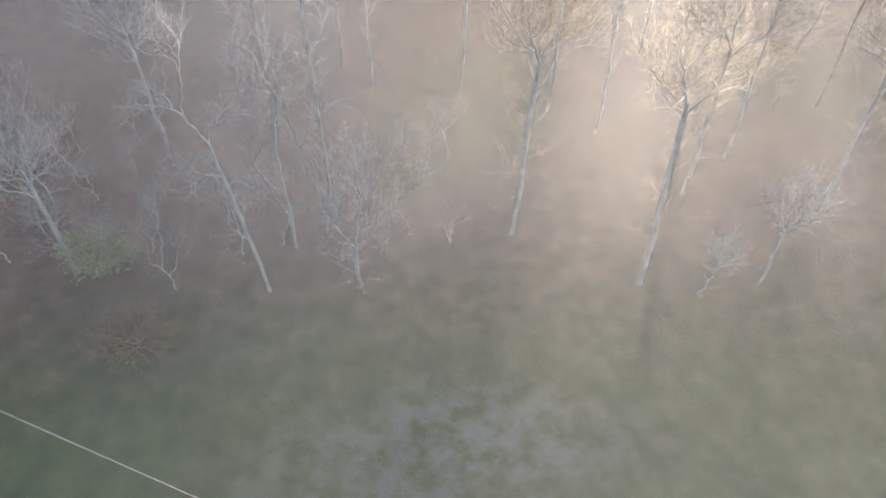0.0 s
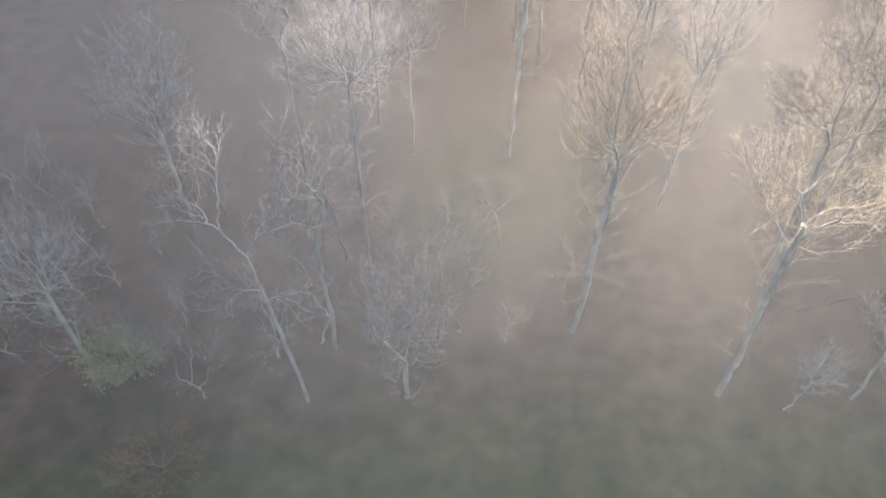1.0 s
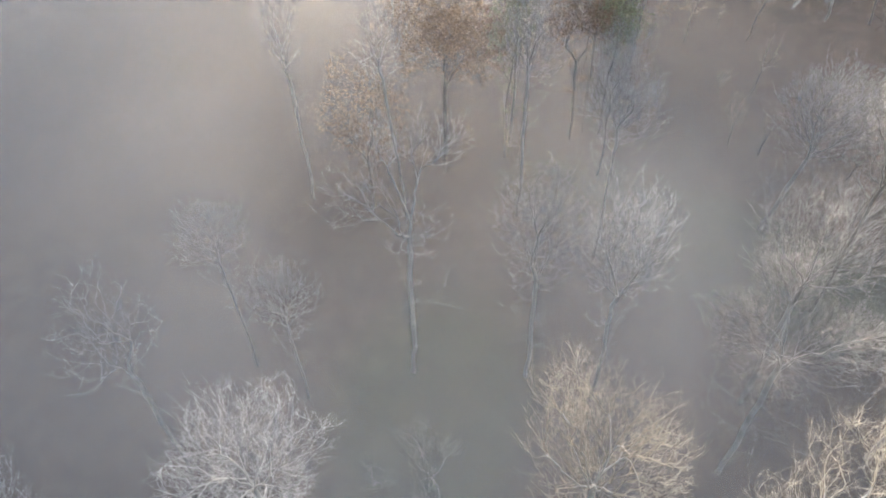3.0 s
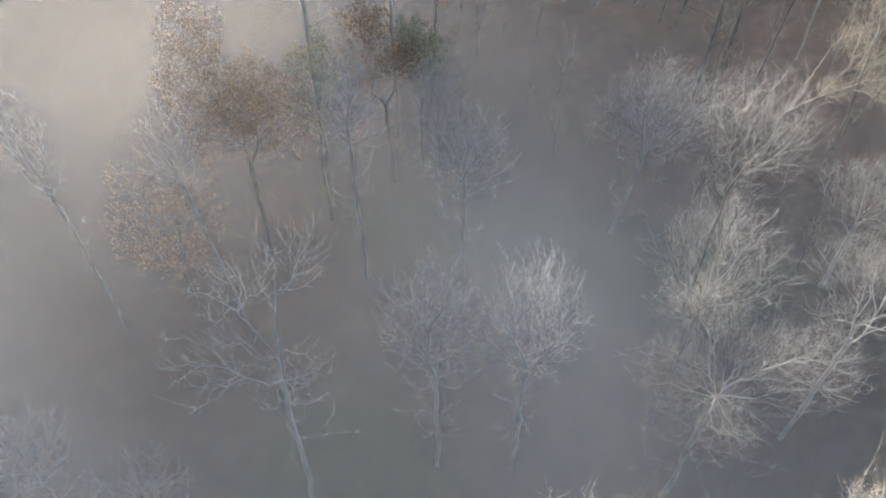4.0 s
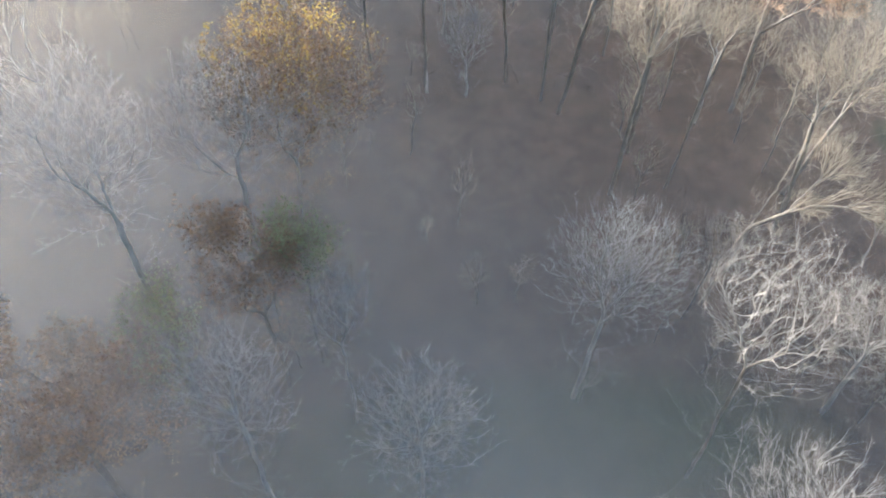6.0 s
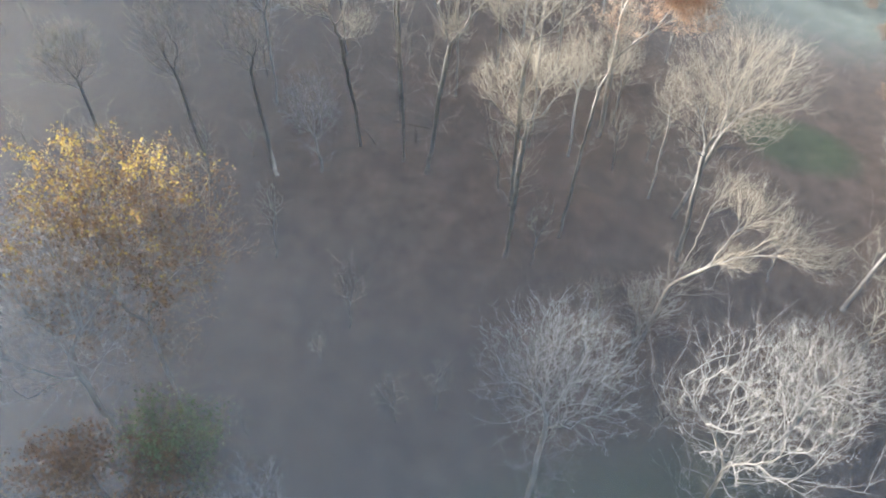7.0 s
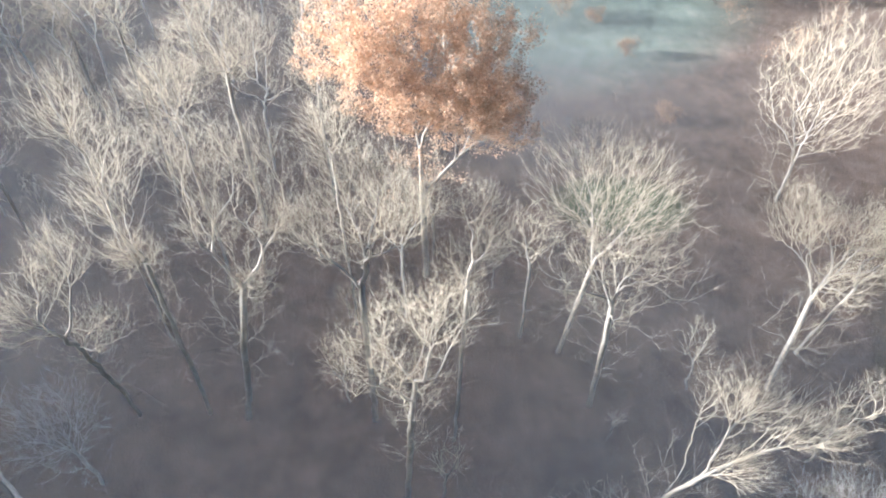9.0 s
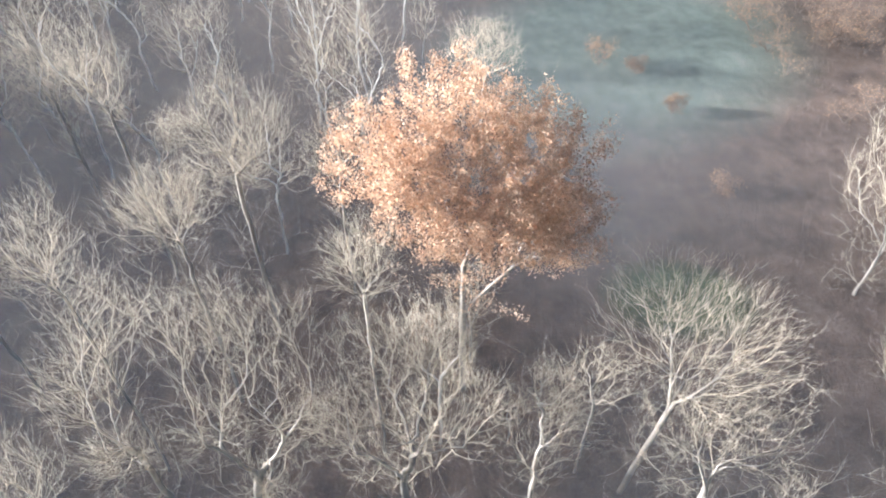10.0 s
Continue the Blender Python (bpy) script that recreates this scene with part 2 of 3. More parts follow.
    l.new(both.outputs[0], veil.inputs[2])
    l.new(veil.outputs[0], n["Material Output"].inputs["Surface"])
    for k in range(MIST_LAYERS):
        z, verts, w = 2.3 + k * 2.4, [], 61
        for j in range(w):
            for i in range(w):
                x, y = -180 + i * 7.5, -140 + j * 7.5
                verts.append((x, y, z + valley_height(x, y) + 0.5 * noise.noise((x * 0.05, y * 0.05, k * 7.7))))
        faces = [(a + b * w, a + 1 + b * w, a + 1 + (b + 1) * w, a + (b + 1) * w) for b in range(w - 1) for a in range(w - 1)]
        ob = new("mist", mesh_of("mist", verts, faces, m))
        # each veil's own body and sheen: thickest near the ground, brightest towards the sun at the top
        ob.color = (max(1.55 - 0.16 * k, 0.75) / 4, 0.28 if k < 5 else min(0.28 + 0.03 * (k - 4), 0.4), 0, 1)
        tagged(ob, "thin pale veil of morning mist over the wood", "mist", "mist over the wood", "stuff")


MIST_LAYERS, MIST_WEST, MIST_EAST = 12, 0.165, 0.078
make_mist()


# ---- trees ----
def tubes(name, a, b, ra, rb, mat, fine=None):
    """One mesh of tapered tubes from a to b; the thick ones have more sides. fine: twigs that end in a point."""
    verts, loops, sizes, base = [], [], [], 0
    way = b - a
    length = np.linalg.norm(way, axis=1, keepdims=True) + 1e-9
    way = way / length
    a, b = a - way * np.minimum(ra, 0.3)[:, None] * 0.3, b + way * np.minimum(rb, 0.3)[:, None] * 0.3
    up = np.where(np.abs(way[:, 2:3]) > 0.9, (1.0, 0, 0), (0, 0, 1.0))
    u = np.cross(way, up)
    u /= np.linalg.norm(u, axis=1, keepdims=True)
    v = np.cross(way, u)
    for sides, low, high in ((3, 0, 0.035), (5, 0.035, 0.12), (8, 0.12, 99)):
        pick = (ra >= low) & (ra < high)
        m = int(pick.sum())
        if not m:
            continue
        ang = np.arange(sides) * 2 * np.pi / sides
        ring = u[pick, None] * np.cos(ang)[None, :, None] + v[pick, None] * np.sin(ang)[None, :, None]
        low_ring, high_ring = a[pick, None] + ring * ra[pick, None, None], b[pick, None] + ring * rb[pick, None, None]
        verts.append(np.concatenate([low_ring, high_ring], 1).reshape(-1, 3))
        k = np.arange(sides)
        quad = np.stack([k, (k + 1) % sides, sides + (k + 1) % sides, sides + k], 1)
        loops.append((base + np.arange(m)[:, None, None] * 2 * sides + quad[None]).reshape(-1))
        sizes.append(m * sides)
        base += m * 2 * sides
    quads, spikes = sum(sizes), 0
    if fine is not None and len(fine[0]):
        start, end, r = fine
        m = len(start)
        u = np.cross(end - start, (0.31, 0.52, 0.8))
        u /= np.linalg.norm(u, axis=1, keepdims=True) + 1e-9
        v = np.cross(end - start, u)
        v /= np.linalg.norm(v, axis=1, keepdims=True) + 1e-9
        verts.append(np.stack([start + u * r, start + (v * 0.87 - u * 0.5) * r, start - (v * 0.87 + u * 0.5) * r, end], 1).reshape(-1, 3))
        loops.append((base + np.arange(m)[:, None] * 4 + np.array((0, 1, 3, 1, 2, 3, 2, 0, 3))[None]).reshape(-1))
        spikes = m * 3
    me = bpy.data.meshes.new(name)
    verts, loops, count = np.concatenate(verts), np.concatenate(loops).astype(np.int32), quads + spikes
    me.vertices.add(len(verts))
    me.vertices.foreach_set("co", verts.ravel().astype(np.float32))
    me.loops.add(len(loops))
    me.loops.foreach_set("vertex_index", loops)
    me.polygons.add(count)
    me.polygons.foreach_set("loop_start", np.concatenate([np.arange(quads) * 4, quads * 4 + np.arange(spikes) * 3]).astype(np.int32))
    me.polygons.foreach_set("use_smooth", np.ones(count, dtype=bool))
    me.materials.append(mat)
    me.update(calc_edges=True)
    return me


def leaves(name, centres, size, mat, rng, droop=0.0):
    """Many small four-cornered leaves round the given places."""
    m = len(centres)
    n1 = rng.normal(size=(m, 3))
    n1[:, 2] -= droop
    n1 /= np.linalg.norm(n1, axis=1, keepdims=True)
    n2 = np.cross(n1, rng.normal(size=(m, 3)))
    n2 /= np.linalg.norm(n2, axis=1, keepdims=True)
    s = size * rng.uniform(0.6, 1.3, (m, 1))
    bow = np.cross(n1, n2) * s * 0.25
    verts = np.stack([centres - n1 * s, centres + n2 * s * 0.55 + bow, centres + n1 * s, centres - n2 * s * 0.55 + bow], 1).reshape(-1, 3)
    me = bpy.data.meshes.new(name)
    me.vertices.add(m * 4)
    me.vertices.foreach_set("co", verts.ravel().astype(np.float32))
    me.loops.add(m * 4)
    me.loops.foreach_set("vertex_index", np.arange(m * 4, dtype=np.int32))
    me.polygons.add(m)
    me.polygons.foreach_set("loop_start", np.arange(0, m * 4, 4, dtype=np.int32))
    me.materials.append(mat)
    me.update(calc_edges=True)
    return me


def grow(seed, trunk, centre, radii, count, thrift, crook, skirt, limbs, lobes, climb):
    """A branching net from the trunk's foot to places strewn through the crown: every new place joins the
    branch that makes the shortest way back to the root. Returns places, parents and the number of trunk joints."""
    rng = np.random.default_rng(seed)
    places, parent, far = [trunk[0]], [-1], [0.0]
    for a, b in zip(trunk, trunk[1:]):
        steps = max(2, int(np.linalg.norm(b - a) / 0.9))
        for k in range(1, steps + 1):
            p = a + (b - a) * k / steps + rng.normal(size=3) * 0.045 * (k < steps)
            far.append(far[-1] + float(np.linalg.norm(p - places[-1])))
            parent.append(len(places) - 1)
            places.append(p)
    joints = len(places)

    wave = rng.normal(size=(2, 3))

    def strewn(m, low, high, flat):
        way = rng.normal(size=(m, 3))
        way[:, 2] = np.abs(way[:, 2]) * np.where(rng.uniform(size=m) < flat, -1, 1)
        way /= np.linalg.norm(way, axis=1, keepdims=True)
        swell = 1 + 0.16 * np.sin(way @ wave[0] * 4 + 1) + 0.1 * np.sin(way @ wave[1] * 9 + 2)
        goal = way * (rng.uniform(low, high, (m, 1)) ** 0.45) * swell[:, None]
        goal[goal[:, 2] < 0, 2] *= skirt
        which = rng.integers(0, len(lobes), m)
        goal = np.array([lobes[k][0] for k in which]) + goal * np.array([lobes[k][1] for k in which])
        return goal[np.argsort(np.linalg.norm((goal - trunk[-1]) / radii, axis=1))]

    stages = [(strewn(limbs, 0.15, 0.6, 0.1), thrift * 1.3), (strewn(max(count // 10, 20), 0.1, 0.9, 0.25), thrift * 1.1), (strewn(count, 0.04, 1.05, 0.33), thrift)]
    room = joints + count * 6 + limbs * 24
    every, reach, heading = np.zeros((room, 3)), np.full(room, 1e9), np.zeros((room, 3))
    first = max(1, int(joints * 0.42))
    low = rng.integers(first, joints, max(8, count // 15))
    low = np.array(places)[low] + rng.normal(size=(len(low), 3)) * radii * 0.3 + (0, 0, 0.4)
    stages.append((low, 0.2))
    every[:joints], reach[first:joints] = places[:joints], np.array(far[first:])
    heading[1:joints] = np.diff(every[:joints], axis=0)
    heading[:joints] /= np.linalg.norm(heading[:joints], axis=1, keepdims=True) + 1e-9
    size = joints
    parent = parent + [0] * (room - joints)
    for goal, saving in stages:
        for g in goal:
            off = g - every[:size]
            d = np.sqrt((off * off).sum(1)) + 1e-6
            turn = 1 - (off * heading[:size]).sum(1) / d
            near = int(np.argmin(d * (1 + 0.9 * turn + climb * np.maximum(0.55 - off[:, 2] / d, 0)) + saving * reach[:size]))
            gap = d[near]
            steps = min(20, 1 + int(gap / 0.5))
            if size + steps > room:
                break
            # the branch leaves along its parent and bends over to its goal
            bow = heading[near] * gap * 0.32 + rng.normal(size=3) * crook * gap * 0.3
            f = (np.arange(1, steps + 1) / steps)[:, None]
            path = every[near] + (g - every[near]) * f + bow * (f * (1 - f) ** 2) * 1.6
            if steps > 3:
                path[:-1] += rng.normal(size=(steps - 1, 3)) * crook * 0.17
            every[size:size + steps] = path
            reach[size:size + steps] = reach[near] + gap * f[:, 0]
            way = np.diff(np.vstack([every[near][None], path]), axis=0)
            heading[size:size + steps] = way / (np.linalg.norm(way, axis=1, keepdims=True) + 1e-9)
            parent[size] = near
            parent[size + 1:size + steps] = range(size, size + steps - 1)
            size += steps
    return every[:size], np.array(parent[:size]), joints, rng


def part(name, me, parent, label="", kind=""):
    ob = new(name, me)
    ob.parent = parent
    return tagged(ob, label, kind=kind)


def tree(name, seed, foot, centre, radii, label, count=0, girth=0.3, thrift=0.4, crook=0.16, limbs=10, bark_mat=None, twig_mat=None,
         leaf=None, leaf_count=0, leaf_size=0.16, skirt=0.75, tip=0.0056, drop=0.8, lean=0.75, spray=6, lobes=1, leaf_low=-9.0, second=None, leaf_label="", group="bare trees of the wood"):
    """A tree: trunk, limbs with their twigs, and leaves where it still has them. foot: x, y; centre and radii of the crown."""
    bark_mat, twig_mat = bark_mat or PALE_BARK, twig_mat or TWIG_PALE
    z0 = ground_height(*foot) - 0.25
    count = count or int(min(max(54 * radii[0] * radii[0] + 80, 280), 1900))
    root = new(name)
    root.location = (*foot, z0)
    c = np.array(centre) - (*foot, z0)
    r = np.array(radii)
    if isinstance(lobes, int):
        pick = np.random.default_rng(seed + 900)
        knots = [(c, r)] if lobes < 2 else []
        for k in range(lobes if lobes > 1 else 0):
            turn, lift = math.tau * (k + pick.uniform(-0.25, 0.25)) / lobes, pick.uniform(-0.45, 0.5)
            knots.append((c + r * (0.56 * math.cos(turn), 0.56 * math.sin(turn), lift), r * pick.uniform(0.42, 0.58)))
    else:
        knots = [(np.array(p) - (*foot, z0), np.array((q, q, q * 0.9))) for p, q in lobes]
    bend = np.array((c[0] * lean * 0.55, c[1] * lean * 0.55, (c[2] - r[2] * drop) * 0.6))
    top = np.array((c[0] * lean, c[1] * lean, c[2] - r[2] * drop))
    pts, par, joints, rng = grow(seed, [np.zeros(3), bend * 0.5 + (0.15, -0.1, 0), bend, top], c, r, count, thrift * (0.55 if label in (WARM, CROOK) else 0.9), max(crook, 0.22), skirt, limbs, knots, 1.9 if label == WARM else 0.35)
    size = len(pts)
    # pipe model: the girth of a branch follows from the twigs that it bears
    tips = np.ones(size, bool)
    tips[par[1:]] = False
    load = np.where(tips, 1.0, 0.0)
    for k in range(size - 1, 0, -1):
        load[par[k]] += load[k]
    thick = tip * load ** 0.49
    thick *= 1 + (girth / max(thick[0], 1e-6) - 1) * (load / load[0]) ** 0.75
    thick[0] *= 1.35
    limb = np.full(size, -1)
    for k in range(joints, size):
        limb[k] = limb[par[k]] if par[k] >= joints else (k if load[k] >= 22 else -2)
    kid = np.arange(1, size)
    pa = par[1:]
    a, b, ra, rb = pts[pa], pts[kid], np.minimum(thick[pa], thick[kid] * 1.25), thick[kid]
    # plumes of short side twigs, each forked once, along the outer branches
    outer = np.nonzero((load < 26) & (np.arange(size) >= joints))[0]
    ends = rng.choice(outer, int(tips.sum() * spray * 0.7))
    way = pts[ends] - pts[par[ends]]
    way /= np.linalg.norm(way, axis=1, keepdims=True) + 1e-9
    way = way * 0.75 + rng.normal(size=way.shape) * 0.36 + (0, 0, 0.42)
    long = rng.uniform(0.3, 1.0, (len(ends), 1)) * (1.15 - 0.02 * load[ends])[:, None]
    sa, sb = pts[ends], pts[ends] + way * long
    fork = sa + (sb - sa) * rng.uniform(0.25, 0.6, (len(ends), 1))
    tine = fork + (way * 0.8 + rng.normal(size=way.shape) * 0.5) * long * 0.6
    sa, sb, ends = np.concatenate([sa, fork]), np.concatenate([sb, tine]), np.concatenate([ends, ends])
    trunk_mask = kid < joints
    trunk_ob = part("trunk", tubes("trunk", a[trunk_mask], b[trunk_mask], np.maximum(ra, rb)[trunk_mask], rb[trunk_mask], bark_mat), root)
    fine = rb < 0.028
    for key in np.unique(limb[joints:]):
        own = (limb[kid] == key) & ~trunk_mask
        stick = own & ~fine
        twig = own & fine
        spr = limb[ends] == key
        holder = root
        if key >= 0 and stick.any():
            holder = part("limb", tubes("limb", a[stick], b[stick], ra[stick], rb[stick], bark_mat), root)
        elif key < 0:
            twig = own
        if twig.any() or spr.any():
            part("twig_spray", tubes("twig_spray", a[twig], b[twig], ra[twig], rb[twig], twig_mat, (sa[spr], sb[spr], tip * 0.9)), holder, kind="stuff")
    if leaf is not None:
        bears = np.nonzero((load < 12) & (np.arange(size) >= joints))[0]
        odds = 1 / (1 + np.exp(-((pts[bears, 2] - c[2]) / r[2] - leaf_low) * 5))
        pick = rng.choice(bears, leaf_count, p=odds / odds.sum())
        spots = pts[pick] + rng.normal(size=(leaf_count, 3)) * 0.22
        part("foliage", leaves("foliage", spots, leaf_size, leaf, rng, 0.4), root, leaf_label, "stuff")
        if second:
            spots = pts[rng.choice(bears, second[1])] + rng.normal(size=(second[1], 3)) * 0.3
            part("foliage", leaves("foliage", spots, leaf_size * 0.9, second[0], rng, 0.4), root, second[2], "stuff")
    return tagged(root, label, "tree", group)


WARM = "bare pale-barked tree with cream twigs in low sun"
COOL = "bare grey tree with a fan of fine twigs"
CROOK = "gaunt pale tree with few crooked limbs"
BROWN = "tree with thinning rusty brown leaves"
ORANGE = "broad tree with dense copper-orange autumn leaves"
YELLOW = "tree crowned with golden yellow leaves over bare limbs, top leaves coloured as sunlit"
GREEN = "dull green evergreen among bare trees"

tree("bare_tree", 11, (16.9, 40.2), (15.4, 38.4, 24.3), (4.7, 4.7, 6.3), label=WARM, bark_mat=GREY_BARK, lobes=5, count=750, crook=0.32, thrift=0.3, girth=0.22)
tree("bare_tree", 12, (6.2, 45.7), (7.3, 46.8, 21.9), (4.6, 4.6, 6.6), label=WARM, bark_mat=GREY_BARK, lobes=5, girth=0.22)
tree("bare_tree", 13, (-14.6, 38.8), (-17.2, 40.8, 17.0), (4.2, 4.2, 6.5), label=CROOK, bark_mat=GREY_BARK, twig_mat=TWIG_GREY, lean=0.85, drop=0.4, lobes=[((-18.4, 42.0, 22.0), 2.0), ((-20.6, 41.2, 17.5), 2.2), ((-14.6, 41.4, 16.6), 2.1), ((-13.4, 38.8, 11.5), 2.4), ((-18.4, 39.4, 12.0), 2.6)], count=420, crook=0.4, thrift=0.45, spray=4, limbs=9, girth=0.16)
tree("bare_tree", 14, (-26.9, 54.7), (-26.9, 54.7, 17.0), (3.6, 3.6, 5.1), label=COOL, bark_mat=GREY_BARK, twig_mat=TWIG_GREY, girth=0.17)
tree("bare_tree", 15, (-13.1, 43.8), (-13.1, 43.8, 16.8), (2.7, 2.7, 6.6), label=CROOK, bark_mat=GREY_BARK, twig_mat=TWIG_GREY, count=260, crook=0.36, thrift=0.34, spray=3, limbs=6, girth=0.16)
tree("bare_tree", 16, (-10.9, 50.7), (-10.9, 50.7, 23.0), (4.3, 4.3, 3.2), label=COOL, bark_mat=GREY_BARK, twig_mat=TWIG_GREY, girth=0.16)
tree("bare_tree", 17, (-31.4, 40.6), (-31.4, 40.6, 12.6), (4.3, 4.3, 3.2), label=COOL, bark_mat=GREY_BARK, twig_mat=TWIG_GREY, girth=0.17)
tree("bare_tree", 18, (1.7, 68.3), (2.8, 69.6, 22.8), (5.4, 5.4, 5.0), label=CROOK, bark_mat=GREY_BARK, twig_mat=TWIG_GREY, lobes=[((-1.2, 68.4, 22.4), 2.7), ((1.6, 70.0, 25.0), 2.3), ((5.8, 71.6, 23.4), 2.6), ((2.4, 66.6, 19.6), 2.6)], count=520, crook=0.36, thrift=0.5, spray=5, limbs=7, girth=0.21)
tree("bare_tree", 19, (11.3, 64.6), (11.3, 64.6, 18.5), (3.5, 3.5, 6.8), label=COOL, bark_mat=GREY_BARK, twig_mat=TWIG_GREY, girth=0.19)
tree("bare_tree", 20, (15.9, 60.6), (15.9, 60.6, 19.6), (3.4, 3.4, 5.4), label=COOL, bark_mat=GREY_BARK, twig_mat=TWIG_GREY, girth=0.17)
tree("bare_tree", 21, (28.0, 56.0), (28.0, 56.0, 20.4), (4.7, 4.7, 4.7), label=COOL, twig_mat=TWIG_DULL, bark_mat=GREY_BARK, count=900, crook=0.22, girth=0.20)
tree("bare_tree", 22, (22.9, 51.0), (22.9, 51.0, 19.5), (6.0, 6.0, 4.5), label=COOL, bark_mat=GREY_BARK, twig_mat=TWIG_DULL, lobes=5, girth=0.22)
tree("bare_tree", 23, (34.4, 48.0), (34.4, 48.0, 18.2), (4.2, 4.2, 4.2), label=COOL, bark_mat=GREY_BARK, twig_mat=TWIG_DULL, lobes=4, girth=0.18)
tree("bare_tree", 24, (23.1, 75.4), (23.1, 75.4, 19.8), (3.5, 3.5, 3.9), label=COOL, bark_mat=GREY_BARK, twig_mat=TWIG_GREY, girth=0.15)
tree("bare_tree", 25, (18.1, 84.2), (18.1, 84.2, 21.8), (3.2, 3.2, 5.0), label=COOL, bark_mat=GREY_BARK, twig_mat=TWIG_GREY, girth=0.16)
tree("bare_tree", 26, (28.4, 85.8), (28.4, 85.8, 17.0), (2.5, 2.5, 4.1), label=COOL, bark_mat=GREY_BARK, twig_mat=TWIG_GREY, girth=0.12)
tree("oak_tree", 27, (12.8, 94.0), (13.2, 94.4, 20.0), (6.4, 6.4, 8.6), label=BROWN, count=700, lobes=7, thrift=0.5, bark_mat=PALE_BARK, twig_mat=TWIG_BROWN, leaf=LEAF_BROWN, leaf_count=15000, leaf_size=0.1, leaf_low=-0.7, girth=0.26)
tree("oak_tree", 28, (28.0, 92.6), (27.2, 92.4, 19.0), (4.0, 4.0, 5.4), label=BROWN, lobes=6, count=520, drop=1.1, bark_mat=PALE_BARK, twig_mat=TWIG_BROWN, leaf=LEAF_BROWN, leaf_count=6500, leaf_size=0.1, girth=0.17)
tree("evergreen_tree", 29, (31.0, 91.4), (31.0, 91.4, 16.5), (3.0, 3.0, 6.0), label=GREEN, lobes=9, count=420, leaf=LEAF_GREEN, leaf_count=3800, leaf_size=0.1, twig_mat=TWIG_BROWN, drop=1.4, girth=0.15)
tree("evergreen_tree", 30, (20.0, 93.4), (20.0, 93.4, 18.6), (2.8, 2.8, 6.0), label=GREEN, lobes=9, count=420, leaf=LEAF_GREEN, leaf_count=3800, leaf_size=0.1, twig_mat=TWIG_BROWN, drop=1.4, girth=0.15)
tree("bare_tree", 31, (21.3, 94.9), (21.3, 94.9, 31.7), (3.8, 3.8, 5.7), label=COOL, bark_mat=GREY_BARK, twig_mat=TWIG_GREY, girth=0.18)
tree("bare_tree", 32, (31.8, 96.9), (31.8, 96.9, 25.9), (4.0, 4.0, 4.8), label=COOL, bark_mat=GREY_BARK, twig_mat=TWIG_GREY, girth=0.18)
tree("bare_tree", 33, (38.1, 61.3), (38.1, 61.3, 23.8), (4.9, 4.9, 4.5), label=WARM, twig_mat=TWIG_DULL, skirt=1.15, drop=1.3, count=800, crook=0.3, thrift=0.28, limbs=7, girth=0.14)
tree("bare_tree", 34, (52.4, 66.0), (52.8, 60.6, 22.2), (4.0, 4.0, 4.0), label="bare pale tree with sunlit branch fans swept to one side", lean=0.3, drop=0.6, lobes=[((54.0, 62.4, 24.2), 1.7), ((53.2, 60.6, 23.4), 1.8), ((52.2, 58.6, 22.6), 1.9), ((51.6, 57.0, 22.0), 1.5), ((51.6, 61.6, 20.6), 1.6)], count=800, thrift=0.6, limbs=9, girth=0.17)
tree("bare_tree", 35, (39.4, 71.6), (42.0, 71.3, 17.0), (4.6, 4.6, 5.4), label=COOL, bark_mat=GREY_BARK, twig_mat=TWIG_GREY, girth=0.20)
# sunlit rim and shaded crown below are painted by two leaf colours
tree("maple_tree", 36, (37.6, 98.2), (38.4, 97.6, 25.2), (6.6, 6.6, 6.2), label=YELLOW, count=900, thrift=0.5, drop=1.2, bark_mat=GREY_BARK, leaf=LEAF_YELLOW, leaf_count=1900, leaf_size=0.1, leaf_low=1.2, second=(LEAF_DRY_SHADED, 14000, "leaves browned for shade below the golden top"), girth=0.15)
tree("bare_tree", 37, (69.0, 88.4), (67.6, 85.6, 29.4), (4.4, 4.4, 5.4), label=WARM, lean=1.0, drop=1.15, lobes=[((70.6, 86.4, 31.0), 2.6), ((69.4, 83.8, 30.8), 2.3), ((66.6, 82.8, 28.6), 1.8), ((67.2, 86.2, 28.8), 2.0), ((64.8, 84.6, 26.4), 1.3)], count=1150, thrift=0.5, crook=0.3, limbs=9, girth=0.22)
tree("bare_tree", 137, (70.1, 91.2), (69.2, 90.6, 29.8), (3.4, 3.4, 4.6), label=WARM, lean=0.8, drop=1.3, lobes=[((72.0, 90.2, 31.0), 2.4), ((69.2, 91.4, 30.2), 2.0), ((67.0, 90.4, 27.8), 1.7)], count=700, thrift=0.5, crook=0.3, girth=0.16)
tree("bare_tree", 38, (71.2, 96.4), (64.6, 94.2, 27.4), (3.6, 3.6, 3.6), label=WARM, lean=0.95, drop=0.9, lobes=[((64.8, 94.2, 28.6), 2.0), ((63.6, 96.0, 27.6), 1.9), ((64.0, 92.2, 26.0), 1.5), ((66.0, 93.2, 29.6), 1.8)], count=650, thrift=0.5, crook=0.34, girth=0.16)
tree("bare_tree", 39, (59.8, 78.1), (58.8, 77.2, 27.4), (3.8, 3.8, 4.0), label=WARM, drop=1.0, lean=1.0, lobes=[((58.8, 77.4, 28.2), 2.2), ((59.8, 75.0, 27.2), 2.0), ((58.4, 79.6, 26.6), 1.8), ((57.8, 77.4, 24.4), 1.8)], count=750, crook=0.36, thrift=0.5, girth=0.2)
